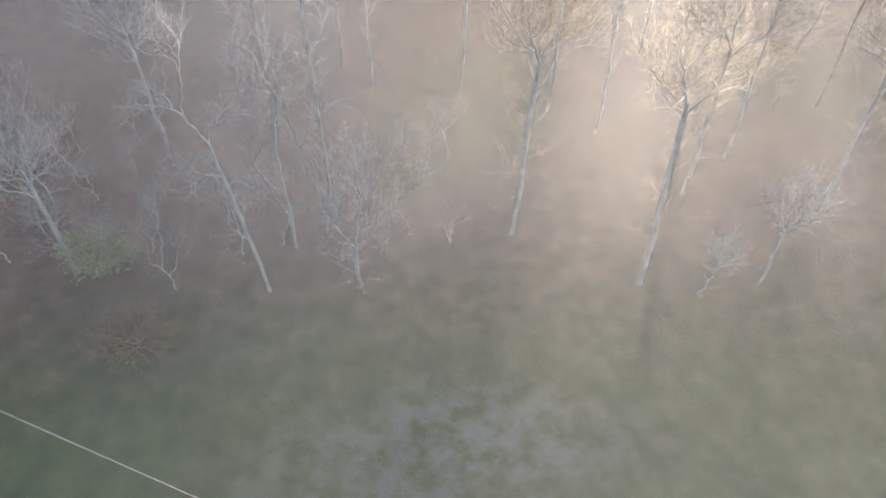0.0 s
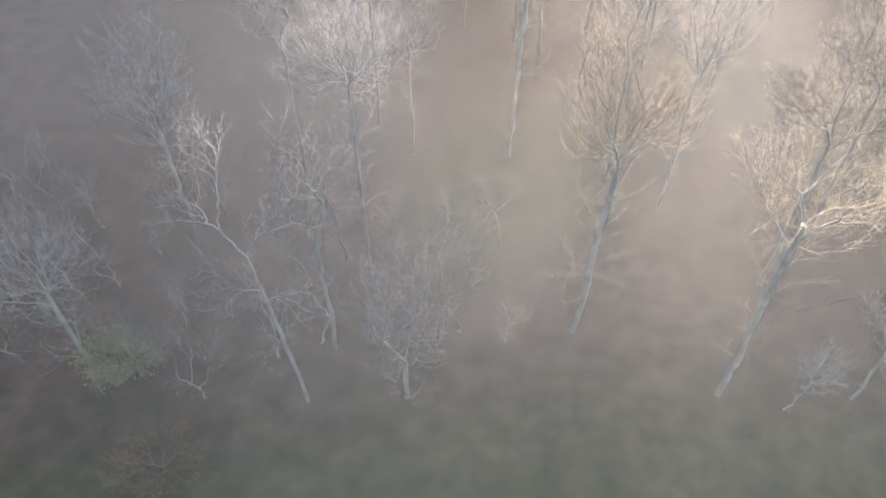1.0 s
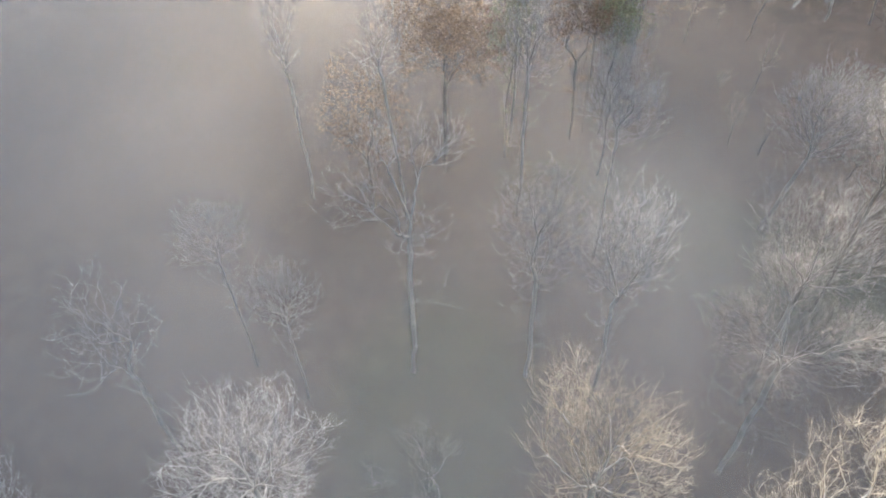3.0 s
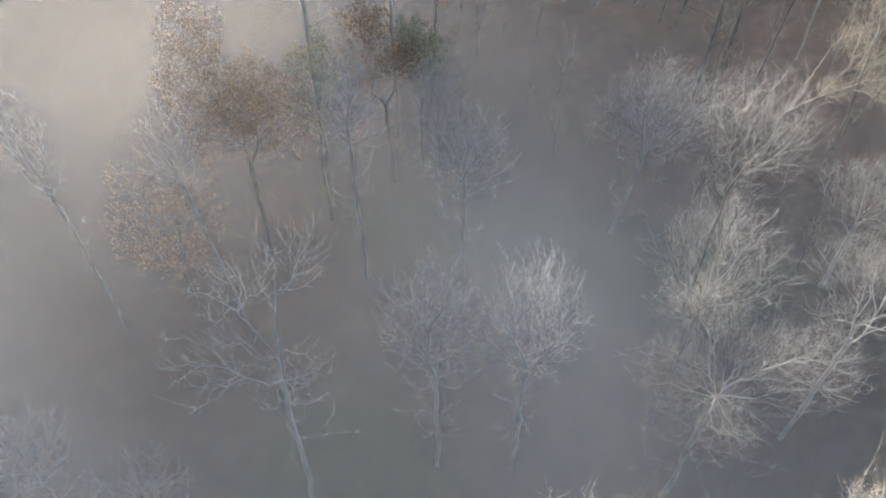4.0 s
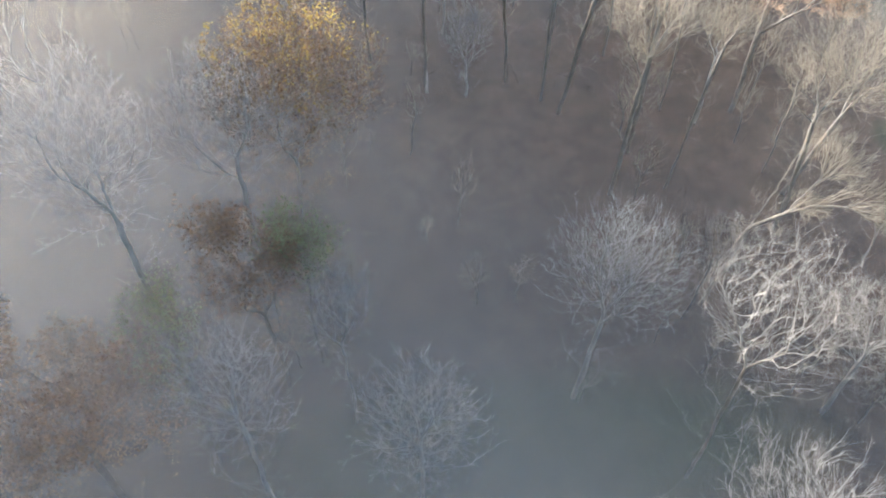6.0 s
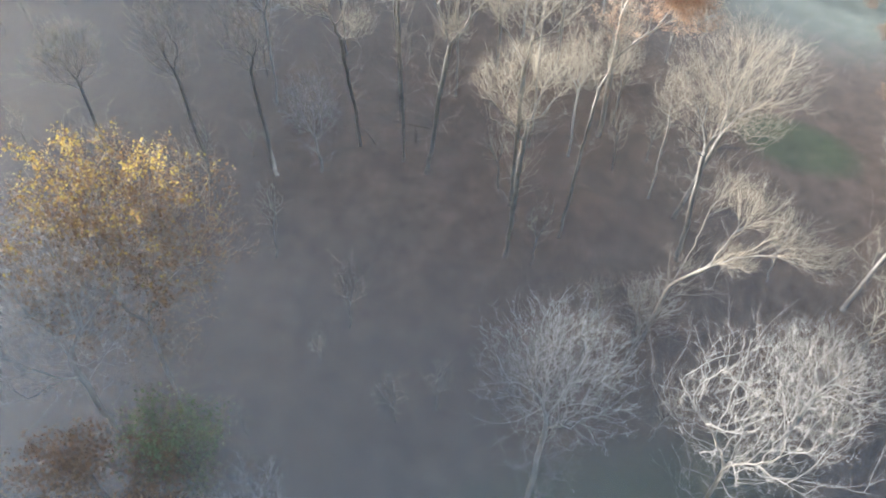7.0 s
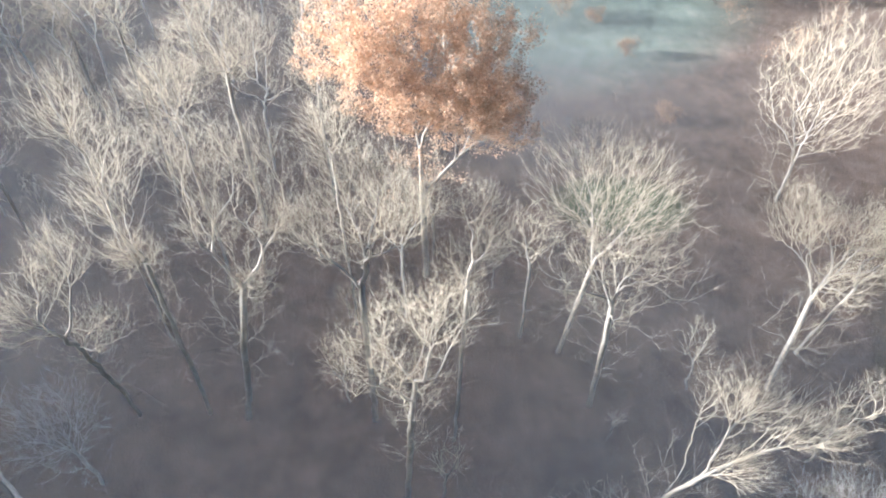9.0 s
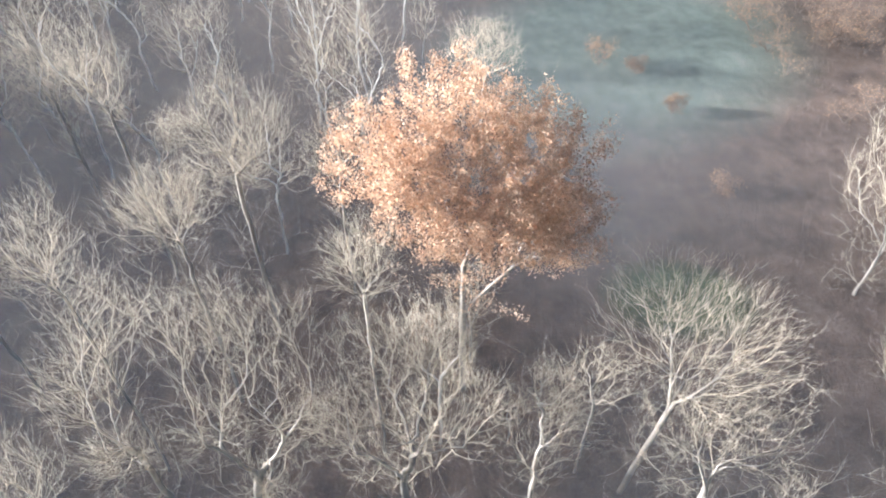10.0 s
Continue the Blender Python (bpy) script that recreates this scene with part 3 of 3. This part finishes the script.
tree("bare_tree", 139, (66.4, 79.2), (65.8, 78.8, 28.6), (4.6, 4.6, 4.6), label=WARM, drop=1.2, lobes=[((64.4, 79.4, 29.2), 2.4), ((65.0, 76.6, 29.6), 2.3), ((68.4, 79.6, 29.4), 2.3), ((66.4, 81.4, 28.4), 1.9), ((69.4, 77.2, 29.0), 2.0)], count=1050, crook=0.32, thrift=0.5, girth=0.2)
tree("bare_tree", 40, (63.4, 73.9), (65.2, 72.4, 26.4), (2.6, 2.6, 4.6), label=WARM, lobes=[((65.6, 72.0, 28.6), 1.8), ((64.4, 73.4, 25.4), 1.8), ((65.6, 71.4, 25.6), 1.6)], count=420, crook=0.34, girth=0.13)
tree("bare_tree", 41, (69.0, 63.9), (69.6, 61.4, 23.4), (6.0, 6.0, 4.8), label="broad bare tree with a domed crown of pale twigs", count=1000, thrift=0.62, drop=1.15, girth=0.2, limbs=9)
tree("bare_tree", 141, (64.0, 63.1), (62.9, 64.2, 24.6), (4.4, 4.4, 4.2), label=WARM, count=520, crook=0.22, thrift=0.55, drop=1.2, girth=0.2, limbs=7)
tree("beech_tree", 42, (79.6, 72.4), (80.1, 72.5, 28.6), (6.8, 6.8, 6.2), label=ORANGE, count=1300, leaf=LEAF_ORANGE, leaf_count=76000, leaf_size=0.072, leaf_low=-1.0, lobes=[((80.5, 76.4, 30.4), 3.6), ((82.0, 72.6, 31.4), 4.0), ((80.8, 68.4, 29.4), 3.8), ((78.6, 74.6, 27.8), 3.3), ((77.6, 71.2, 27.0), 3.2), ((79.2, 67.4, 26.0), 3.3), ((79.5, 66.8, 23.2), 2.8)], drop=1.15, lean=0.5, girth=0.26)
tree("bare_tree", 43, (62.2, 49.1), (64.8, 46.8, 20.6), (5.2, 5.2, 4.8), label=WARM, lobes=5, girth=0.2, drop=1.1, thrift=0.5)
tree("bare_tree", 44, (81.0, 37.1), (81.0, 37.1, 20.6), (6.4, 6.4, 6.6), label=WARM, skirt=0.95, count=1300, girth=0.14, drop=1.4, thrift=0.5)
tree("bare_tree", 45, (77.8, 94.2), (77.8, 94.2, 29.9), (2.6, 2.6, 3.8), label=WARM, girth=0.10)
tree("bare_tree", 46, (82.4, 89.0), (82.4, 89.0, 27.7), (3.2, 3.2, 2.5), label=WARM, girth=0.13)
tree("bare_tree", 47, (88.6, 85.7), (88.6, 85.7, 27.9), (4.3, 4.3, 3.5), label=WARM, lobes=5, girth=0.17)
tree("bare_tree", 48, (96.1, 93.9), (96.1, 93.9, 28.2), (2.7, 2.7, 3.7), label=WARM, girth=0.13)
tree("bare_tree", 49, (75.7, 79.1), (75.7, 79.1, 27.6), (2.4, 2.4, 2.7), label=WARM, girth=0.10)
tree("bare_tree", 50, (96.3, 66.6), (96.3, 66.6, 26.4), (3.0, 3.0, 2.2), label=WARM, girth=0.11)
tree("bare_tree", 53, (48.2, 54.2), (48.2, 54.2, 15.4), (4.4, 4.4, 3.7), label=COOL, bark_mat=GREY_BARK, twig_mat=TWIG_DULL, girth=0.18)
tree("bare_tree", 55, (-18.7, 64.4), (-18.7, 64.4, 19.2), (3.7, 3.7, 4.5), label=CROOK, bark_mat=GREY_BARK, twig_mat=TWIG_GREY, count=260, crook=0.36, thrift=0.34, spray=3, limbs=6, girth=0.17)
tree("bare_tree", 57, (-8.1, 68.4), (-8.1, 68.4, 14.2), (2.8, 2.8, 3.2), label=COOL, bark_mat=GREY_BARK, twig_mat=TWIG_GREY, girth=0.10)
tree("bare_tree", 58, (-12.0, 73.2), (-12.0, 73.2, 17.5), (2.9, 2.9, 2.2), label=COOL, bark_mat=GREY_BARK, twig_mat=TWIG_GREY, girth=0.10)
tree("bare_tree", 60, (-2.9, 94.3), (-2.9, 94.3, 21.3), (2.0, 2.0, 6.5), label=CROOK, bark_mat=GREY_BARK, twig_mat=TWIG_GREY, count=260, crook=0.36, thrift=0.34, spray=3, limbs=6, girth=0.14)
tree("bare_tree", 61, (52.1, 109.9), (52.1, 109.9, 27.1), (2.8, 2.8, 2.3), label=WARM, girth=0.11)
tree("bare_tree", 62, (60.9, 108.2), (60.9, 108.2, 23.7), (2.6, 2.6, 4.8), label=WARM, girth=0.14)
tree("bare_tree", 63, (65.1, 103.6), (65.1, 103.6, 22.6), (2.9, 2.9, 4.6), label=WARM, count=200, girth=0.15)
tree("bare_tree", 65, (-7.1, 39.4), (-7.1, 39.4, 9.3), (3.1, 3.1, 8.6), label=COOL, bark_mat=GREY_BARK, twig_mat=TWIG_GREY, girth=0.20)
tree("bare_tree", 66, (27.0, 40.0), (27.0, 40.0, 9.0), (2.6, 2.6, 3.4), label=COOL, bark_mat=GREY_BARK, twig_mat=TWIG_GREY, girth=0.12)
tree("bare_tree", 67, (21.6, 39.0), (22.9, 39.5, 4.2), (1.8, 1.8, 2.4), label=COOL, bark_mat=GREY_BARK, twig_mat=TWIG_GREY, girth=0.08)
tree("bare_tree", 69, (66, 98.6), (66.5, 99.0, 14.5), (2.9, 2.9, 4.2), label=COOL, bark_mat=GREY_BARK, twig_mat=TWIG_GREY, girth=0.14)
tree("bare_tree", 71, (50.2, 66.8), (50.0, 66.0, 15.6), (2.2, 2.2, 3.4), label=COOL, twig_mat=TWIG_DULL, count=260, girth=0.1)
tree("bare_tree", 72, (75.6, 75.0), (75.6, 75.0, 18.5), (2.6, 2.6, 4.0), label=COOL, bark_mat=GREY_BARK, count=300, thrift=0.5, girth=0.11)
tree("bare_tree", 73, (71.0, 66.4), (71.0, 66.4, 19.5), (2.2, 2.2, 3.4), label=CROOK, count=240, crook=0.3, thrift=0.45, spray=3, girth=0.1)
tree("bare_tree", 74, (91.0, 79.0), (91.0, 79.0, 23.0), (2.8, 2.8, 4.2), label=WARM, count=320, thrift=0.5, girth=0.12)
tree("oak_tree", 75, (3.4, 91.0), (3.4, 91.0, 12.5), (5.0, 5.0, 6.0), label=BROWN, count=420, lobes=6, thrift=0.5, bark_mat=PALE_BARK, twig_mat=TWIG_BROWN, leaf=LEAF_BROWN, leaf_count=4200, leaf_size=0.1, girth=0.17)
tree("bare_tree", 76, (75.5, 108.0), (75.5, 107.2, 21.5), (4.0, 4.0, 4.4), label=COOL, bark_mat=GREY_BARK, twig_mat=TWIG_GREY, count=420, thrift=0.5, girth=0.14)
tree("bare_tree", 77, (86.8, 104.1), (86.8, 104.1, 23.0), (3.0, 3.0, 4.2), label=WARM, count=320, thrift=0.5, girth=0.13)
tree("bare_tree", 78, (105.8, 100.5), (105.8, 100.5, 24.5), (3.2, 3.2, 4.6), label=WARM, count=340, thrift=0.5, girth=0.13)
tree("bare_tree", 79, (64.7, 45.1), (64.0, 43.4, 19.4), (3.0, 3.0, 3.6), label=WARM, count=330, thrift=0.5, drop=1.1, girth=0.13)
tree("bare_tree", 80, (6.4, 88.0), (4.4, 85.8, 22.6), (2.6, 2.6, 4.6), label=CROOK, bark_mat=GREY_BARK, twig_mat=TWIG_GREY, count=280, crook=0.4, thrift=0.4, spray=3, limbs=6, girth=0.14)
tree("shrub", 201, (-29.0, 40.9), (-29.0, 40.9, 2.4), (3.0, 3.0, 2.4), "dull green evergreen shrub at the edge of the grass", count=300, leaf=LEAF_GREEN, leaf_count=2400, leaf_size=0.12, girth=0.08, lobes=4, limbs=6, group="shrubs")
tree("shrub", 202, (-24.2, 33.2), (-24.2, 33.2, 1.6), (3.6, 3.6, 1.7), "low brown thicket at the edge of the grass", count=500, leaf=LEAF_DRY_SHADED, leaf_count=900, leaf_size=0.08, twig_mat=TWIG_BROWN, girth=0.06, lobes=5, limbs=8, group="shrubs")

BRUSH = bark("brush_stems", (0.1, 0.075, 0.06), (0.22, 0.175, 0.145))


# ---- saplings and brush ----
def in_patch(x, y, spots, grown=1.15):
    for px, py, rx, ry, turn in spots:
        c, s = math.cos(radians(turn)), math.sin(radians(turn))
        u, v = ((x - px) * c + (y - py) * s) / rx, ((y - py) * c - (x - px) * s) / ry
        if u * u + v * v < grown:
            return True
    return False


def plant_saplings():
    rng = np.random.default_rng(5)
    kinds = []
    for k in range(6):
        tall = 4.0 + 1.1 * k
        kinds.append(tree("sapling", 300 + k, (-130 - 12 * k, -60), (-130 - 12 * k + 0.4, -60.3, tall * 0.68), (1.0 + 0.16 * k, 1.0 + 0.16 * k, tall * 0.34), SAPLING,
                          count=90 + 14 * k, girth=0.05 + 0.008 * k, limbs=5, spray=1, tip=0.0075, group="saplings under the trees"))
    placed = 0
    for x, y, spin, grown in zip(rng.uniform(28, 125, 900), rng.uniform(30, 165, 900), rng.uniform(0, 360, 900), rng.uniform(0.75, 1.25, 900)):
        if placed >= 95 or in_patch(x, y, GRASS, 1.25) or in_patch(x, y, MEADOW, 1.2) or noise.noise((x * 0.05, y * 0.05, 9)) < -0.12 or (x > 68 and y < 62):
            continue
        m = pose(x, y, ground_height(x, y) - 0.2, 0, 0, spin)
        ob = copy_thing(kinds[placed % 6], m)
        ob.scale = (grown, grown, grown)
        placed += 1
    for k, ob in enumerate(kinds):
        x, y = 34 + 5 * k, 62 + 9 * k
        ob.location = (x, y, ground_height(x, y) - 0.2)


SAPLING = "thin leafless sapling standing in brown leaf litter"
plant_saplings()


# ---- the wood beyond the clearings ----
def plant_background():
    rng = np.random.default_rng(12)
    kinds = []
    for k in range(5):
        tall, wide = 15.0 + 1.7 * k, 2.9 + 0.35 * k
        kinds.append(tree("slender_tree", 400 + k, (-150 - 14 * k, -90), (-150 - 14 * k + 0.8, -90.5, tall * 0.66), (wide, wide, tall * 0.34), SLENDER, count=300, girth=0.12, limbs=8, crook=0.4, drop=1.0, bark_mat=GREY_BARK,
                          lobes=3 if k % 2 else 1, spray=3, tip=0.008, group="slender trees of the far wood"))
    spots = []
    for x, y in zip(rng.uniform(97, 170, 1500), rng.uniform(60, 128, 1500)):
        far_wood = not in_patch(x, y, MEADOW, 1.5) and y > 66 + max(0, 112 - x)
        if far_wood and all(math.hypot(x - u, y - v) > 5.2 for u, v in spots):
            spots.append((x, y))
    for k, (x, y) in enumerate(spots[:52]):
        ob = copy_thing(kinds[k % 5], pose(x, y, ground_height(x, y) - 0.2, 0, 0, rng.uniform(0, 360)))
        ob.scale = (1, 1, 1)
    for k, ob in enumerate(kinds):
        x, y = spots[90 + k] if len(spots) > 95 else (100 + 9 * k, 178)
        ob.location = (x, y, ground_height(x, y) - 0.2)


def plant_shrubs():
    rng = np.random.default_rng(8)
    first = tree("brush_shrub", 500, (118.0, 12.0), (118.0, 12.0, 9.3), (2.6, 2.6, 2.0), "low brown shrub with withered leaves beside the meadow", count=330, leaf=LEAF_BROWN, leaf_count=260, leaf_size=0.08,
                 girth=0.06, lobes=4, limbs=6, spray=2, twig_mat=BRUSH, bark_mat=BRUSH, group="shrubs beside the meadow")
    for seed, x, y, size, leaf, label in ((511, 95.6, 41.6, 1.5, LEAF_BROWN, "small rust-brown shrub in rough grass"), (512, 109.0, 40.8, 1.4, LEAF_DRY_SHADED, "small olive-brown shrub in the meadow"),
                                          (513, 120.0, 45.1, 2.2, LEAF_BROWN, "dark thicket standing in the frosted meadow"), (514, 117.5, 41.5, 1.4, LEAF_BROWN, "dark thicket standing in the frosted meadow")):
        z = ground_height(x, y)
        tree("shrub", seed, (x, y), (x, y, z + size * 0.8), (size, size, size * 0.8), label, count=160, leaf=leaf, leaf_count=900, leaf_size=0.09, girth=0.05, lobes=4, limbs=6, spray=2, twig_mat=BRUSH, bark_mat=BRUSH, group="shrubs beside the meadow")
    for k in range(44):
        x, y = rng.uniform(101, 136), rng.uniform(-8, 25)
        copy_thing(first, pose(x, y, ground_height(x, y) - 0.2, 0, 0, rng.uniform(0, 360)))


def plant_thicket():
    rng = np.random.default_rng(21)
    kinds = []
    for k in range(4):
        tall, wide = 5.0 + 1.3 * k, 1.9 + 0.3 * k
        kinds.append(tree("thicket_tree", 600 + k, (-140 - 12 * k, -120), (-140 - 12 * k + 0.5, -120.4, tall * 0.62), (wide, wide, tall * 0.4), "low tangled grey tree at the edge of the wood", count=190, girth=0.07,
                          limbs=7, spray=3, crook=0.42, thrift=0.45, drop=1.1, bark_mat=GREY_BARK, twig_mat=TWIG_DULL, lobes=3, tip=0.0065, group="low trees at the edge of the wood"))
    spots = []
    for x, y in zip(rng.uniform(-46, 1, 900), rng.uniform(37, 60, 900)):
        if y > 37.5 + 0.22 * abs(x + 22) and all(math.hypot(x - u, y - v) > 3.6 for u, v in spots):
            spots.append((x, y))
    for k, (x, y) in enumerate(spots[:40]):
        m = pose(x, y, ground_height(x, y) - 0.2, 0, 0, rng.uniform(0, 360))
        if k < 4:
            kinds[k].matrix_basis = m
        else:
            copy_thing(kinds[k % 4], m)


SLENDER = "tall slender bare tree with a narrow crown"
plant_background()
plant_shrubs()
plant_thicket()


# ---- power line ----
def make_wire():
    a, b = Vector((-152, 72.9, 9)), Vector((112.6, -34.2, 9))
    way, side = (b - a).normalized(), Vector((b - a)).cross(Vector((0, 0, 1))).normalized()
    up, verts, faces, w = way.cross(side), [], [], 6
    for k in range(61):
        f = k / 60
        p = a.lerp(b, f) + Vector((0, 0, 3.0 * (2 * f - 1) ** 2))
        verts += [p + (side * math.cos(j * math.tau / w) + up * math.sin(j * math.tau / w)) * 0.013 for j in range(w)]
    faces = [(k * w + j, k * w + (j + 1) % w, (k + 1) * w + (j + 1) % w, (k + 1) * w + j) for k in range(60) for j in range(w)]
    m, n, l, bs = material("wire_metal", 0.4)
    bs.inputs["Metallic"].default_value = 0.5
    l.new(ramp(n, l, noise_node(n, l, n.new("ShaderNodeNewGeometry").outputs["Position"], 3.0), [(0.3, (0.6, 0.6, 0.6)), (0.7, (0.8, 0.8, 0.79))]), bs.inputs["Base Color"])
    tagged(new("power_line", mesh_of("power_line", verts, faces, m)), "single thin pale overhead wire above the grass", "wire")


make_wire()


# ---- fallen wood and undergrowth ----
def fallen_log(seed, a, b, girth, label):
    rng = np.random.default_rng(seed)
    a, b = np.array((*a, ground_height(*a) + girth * 0.7)), np.array((*b, ground_height(*b) + girth * 0.7))
    f = np.linspace(0, 1, 13)[:, None]
    line = a + (b - a) * f + rng.normal(size=(13, 3)) * (0.08, 0.08, 0.02)
    r = girth * (1 - 0.55 * f[:, 0])
    root = new("fallen_log")
    root.location = a
    part("trunk", tubes("trunk", line[:-1] - a, line[1:] - a, r[:-1], r[1:], BRUSH if seed > 1 else GREY_BARK), root)
    for k in (5, 7, 9, 10, 11):
        way = rng.normal(size=3) * (0.6, 0.6, 0.3) + (b - a) / np.linalg.norm(b - a) * 0.7 + (0, 0, 0.35)
        p = line[k] - a
        q, e = p + way * rng.uniform(0.7, 1.3), p + way * rng.uniform(1.6, 2.6) + rng.normal(size=3) * 0.2
        part("limb", tubes("limb", np.array([p, q]), np.array([q, e]), np.array([r[k] * 0.5, r[k] * 0.35]), np.array([r[k] * 0.35, 0.015]), BRUSH), root)
    tagged(root, label, "log", "fallen logs")


def plant_logs():
    fallen_log(1, (64.0, 102.5), (71.0, 107.5), 0.2, "pale fallen trunk lying on brown leaf litter")
    rng = np.random.default_rng(77)
    done = 0
    while done < 9:
        x, y, turn, long = rng.uniform(-50, 110), rng.uniform(40, 130), rng.uniform(0, math.tau), rng.uniform(4, 10)
        far_end = (x + long * math.cos(turn), y + long * math.sin(turn))
        if in_patch(x, y, GRASS) or in_patch(*far_end, GRASS) or in_patch(x, y, MEADOW) or in_patch(*far_end, MEADOW):
            continue
        fallen_log(100 + done, (x, y), far_end, rng.uniform(0.07, 0.14), "bare grey fallen trunk lying on leaf litter")
        done += 1


def make_undergrowth():
    """Brush and brambles: sprays of short stems in clumps over the floor of the wood."""
    rng = np.random.default_rng(31)
    spots = []
    strewn = list(zip(rng.uniform(-70, 140, 4200), rng.uniform(30, 150, 4200))) + list(zip(rng.uniform(100, 140, 500), rng.uniform(-8, 30, 500)))
    for x, y in strewn:
        if noise.noise((x * 0.07, y * 0.07, 2)) > -0.1 and not in_patch(x, y, GRASS, 1.1) and not in_patch(x, y, MEADOW, 1.1):
            spots.append((x, y, ground_height(x, y) - 0.1, rng.uniform(0.5, 1.5)))
    spots = np.array(spots)
    stems = 5
    foot = np.repeat(spots[:, :3], stems, 0) + rng.normal(size=(len(spots) * stems, 3)) * (0.35, 0.35, 0)
    tall = np.repeat(spots[:, 3], stems)[:, None]
    way = rng.normal(size=foot.shape) * 0.45 + (0, 0, 1)
    mid = foot + way * tall * 0.55
    end = mid + (way * 0.5 + rng.normal(size=foot.shape) * 0.4) * tall * 0.6
    r = np.full(len(foot), 0.016)
    me = tubes("undergrowth", np.concatenate([foot, mid]), np.concatenate([mid, end]), np.concatenate([r, r * 0.7]), np.concatenate([r * 0.7, r * 0.4]), BRUSH)
    tagged(new("undergrowth", me), "brown leafless brush and brambles over leaf litter", "undergrowth", kind="stuff")


plant_logs()
make_undergrowth()
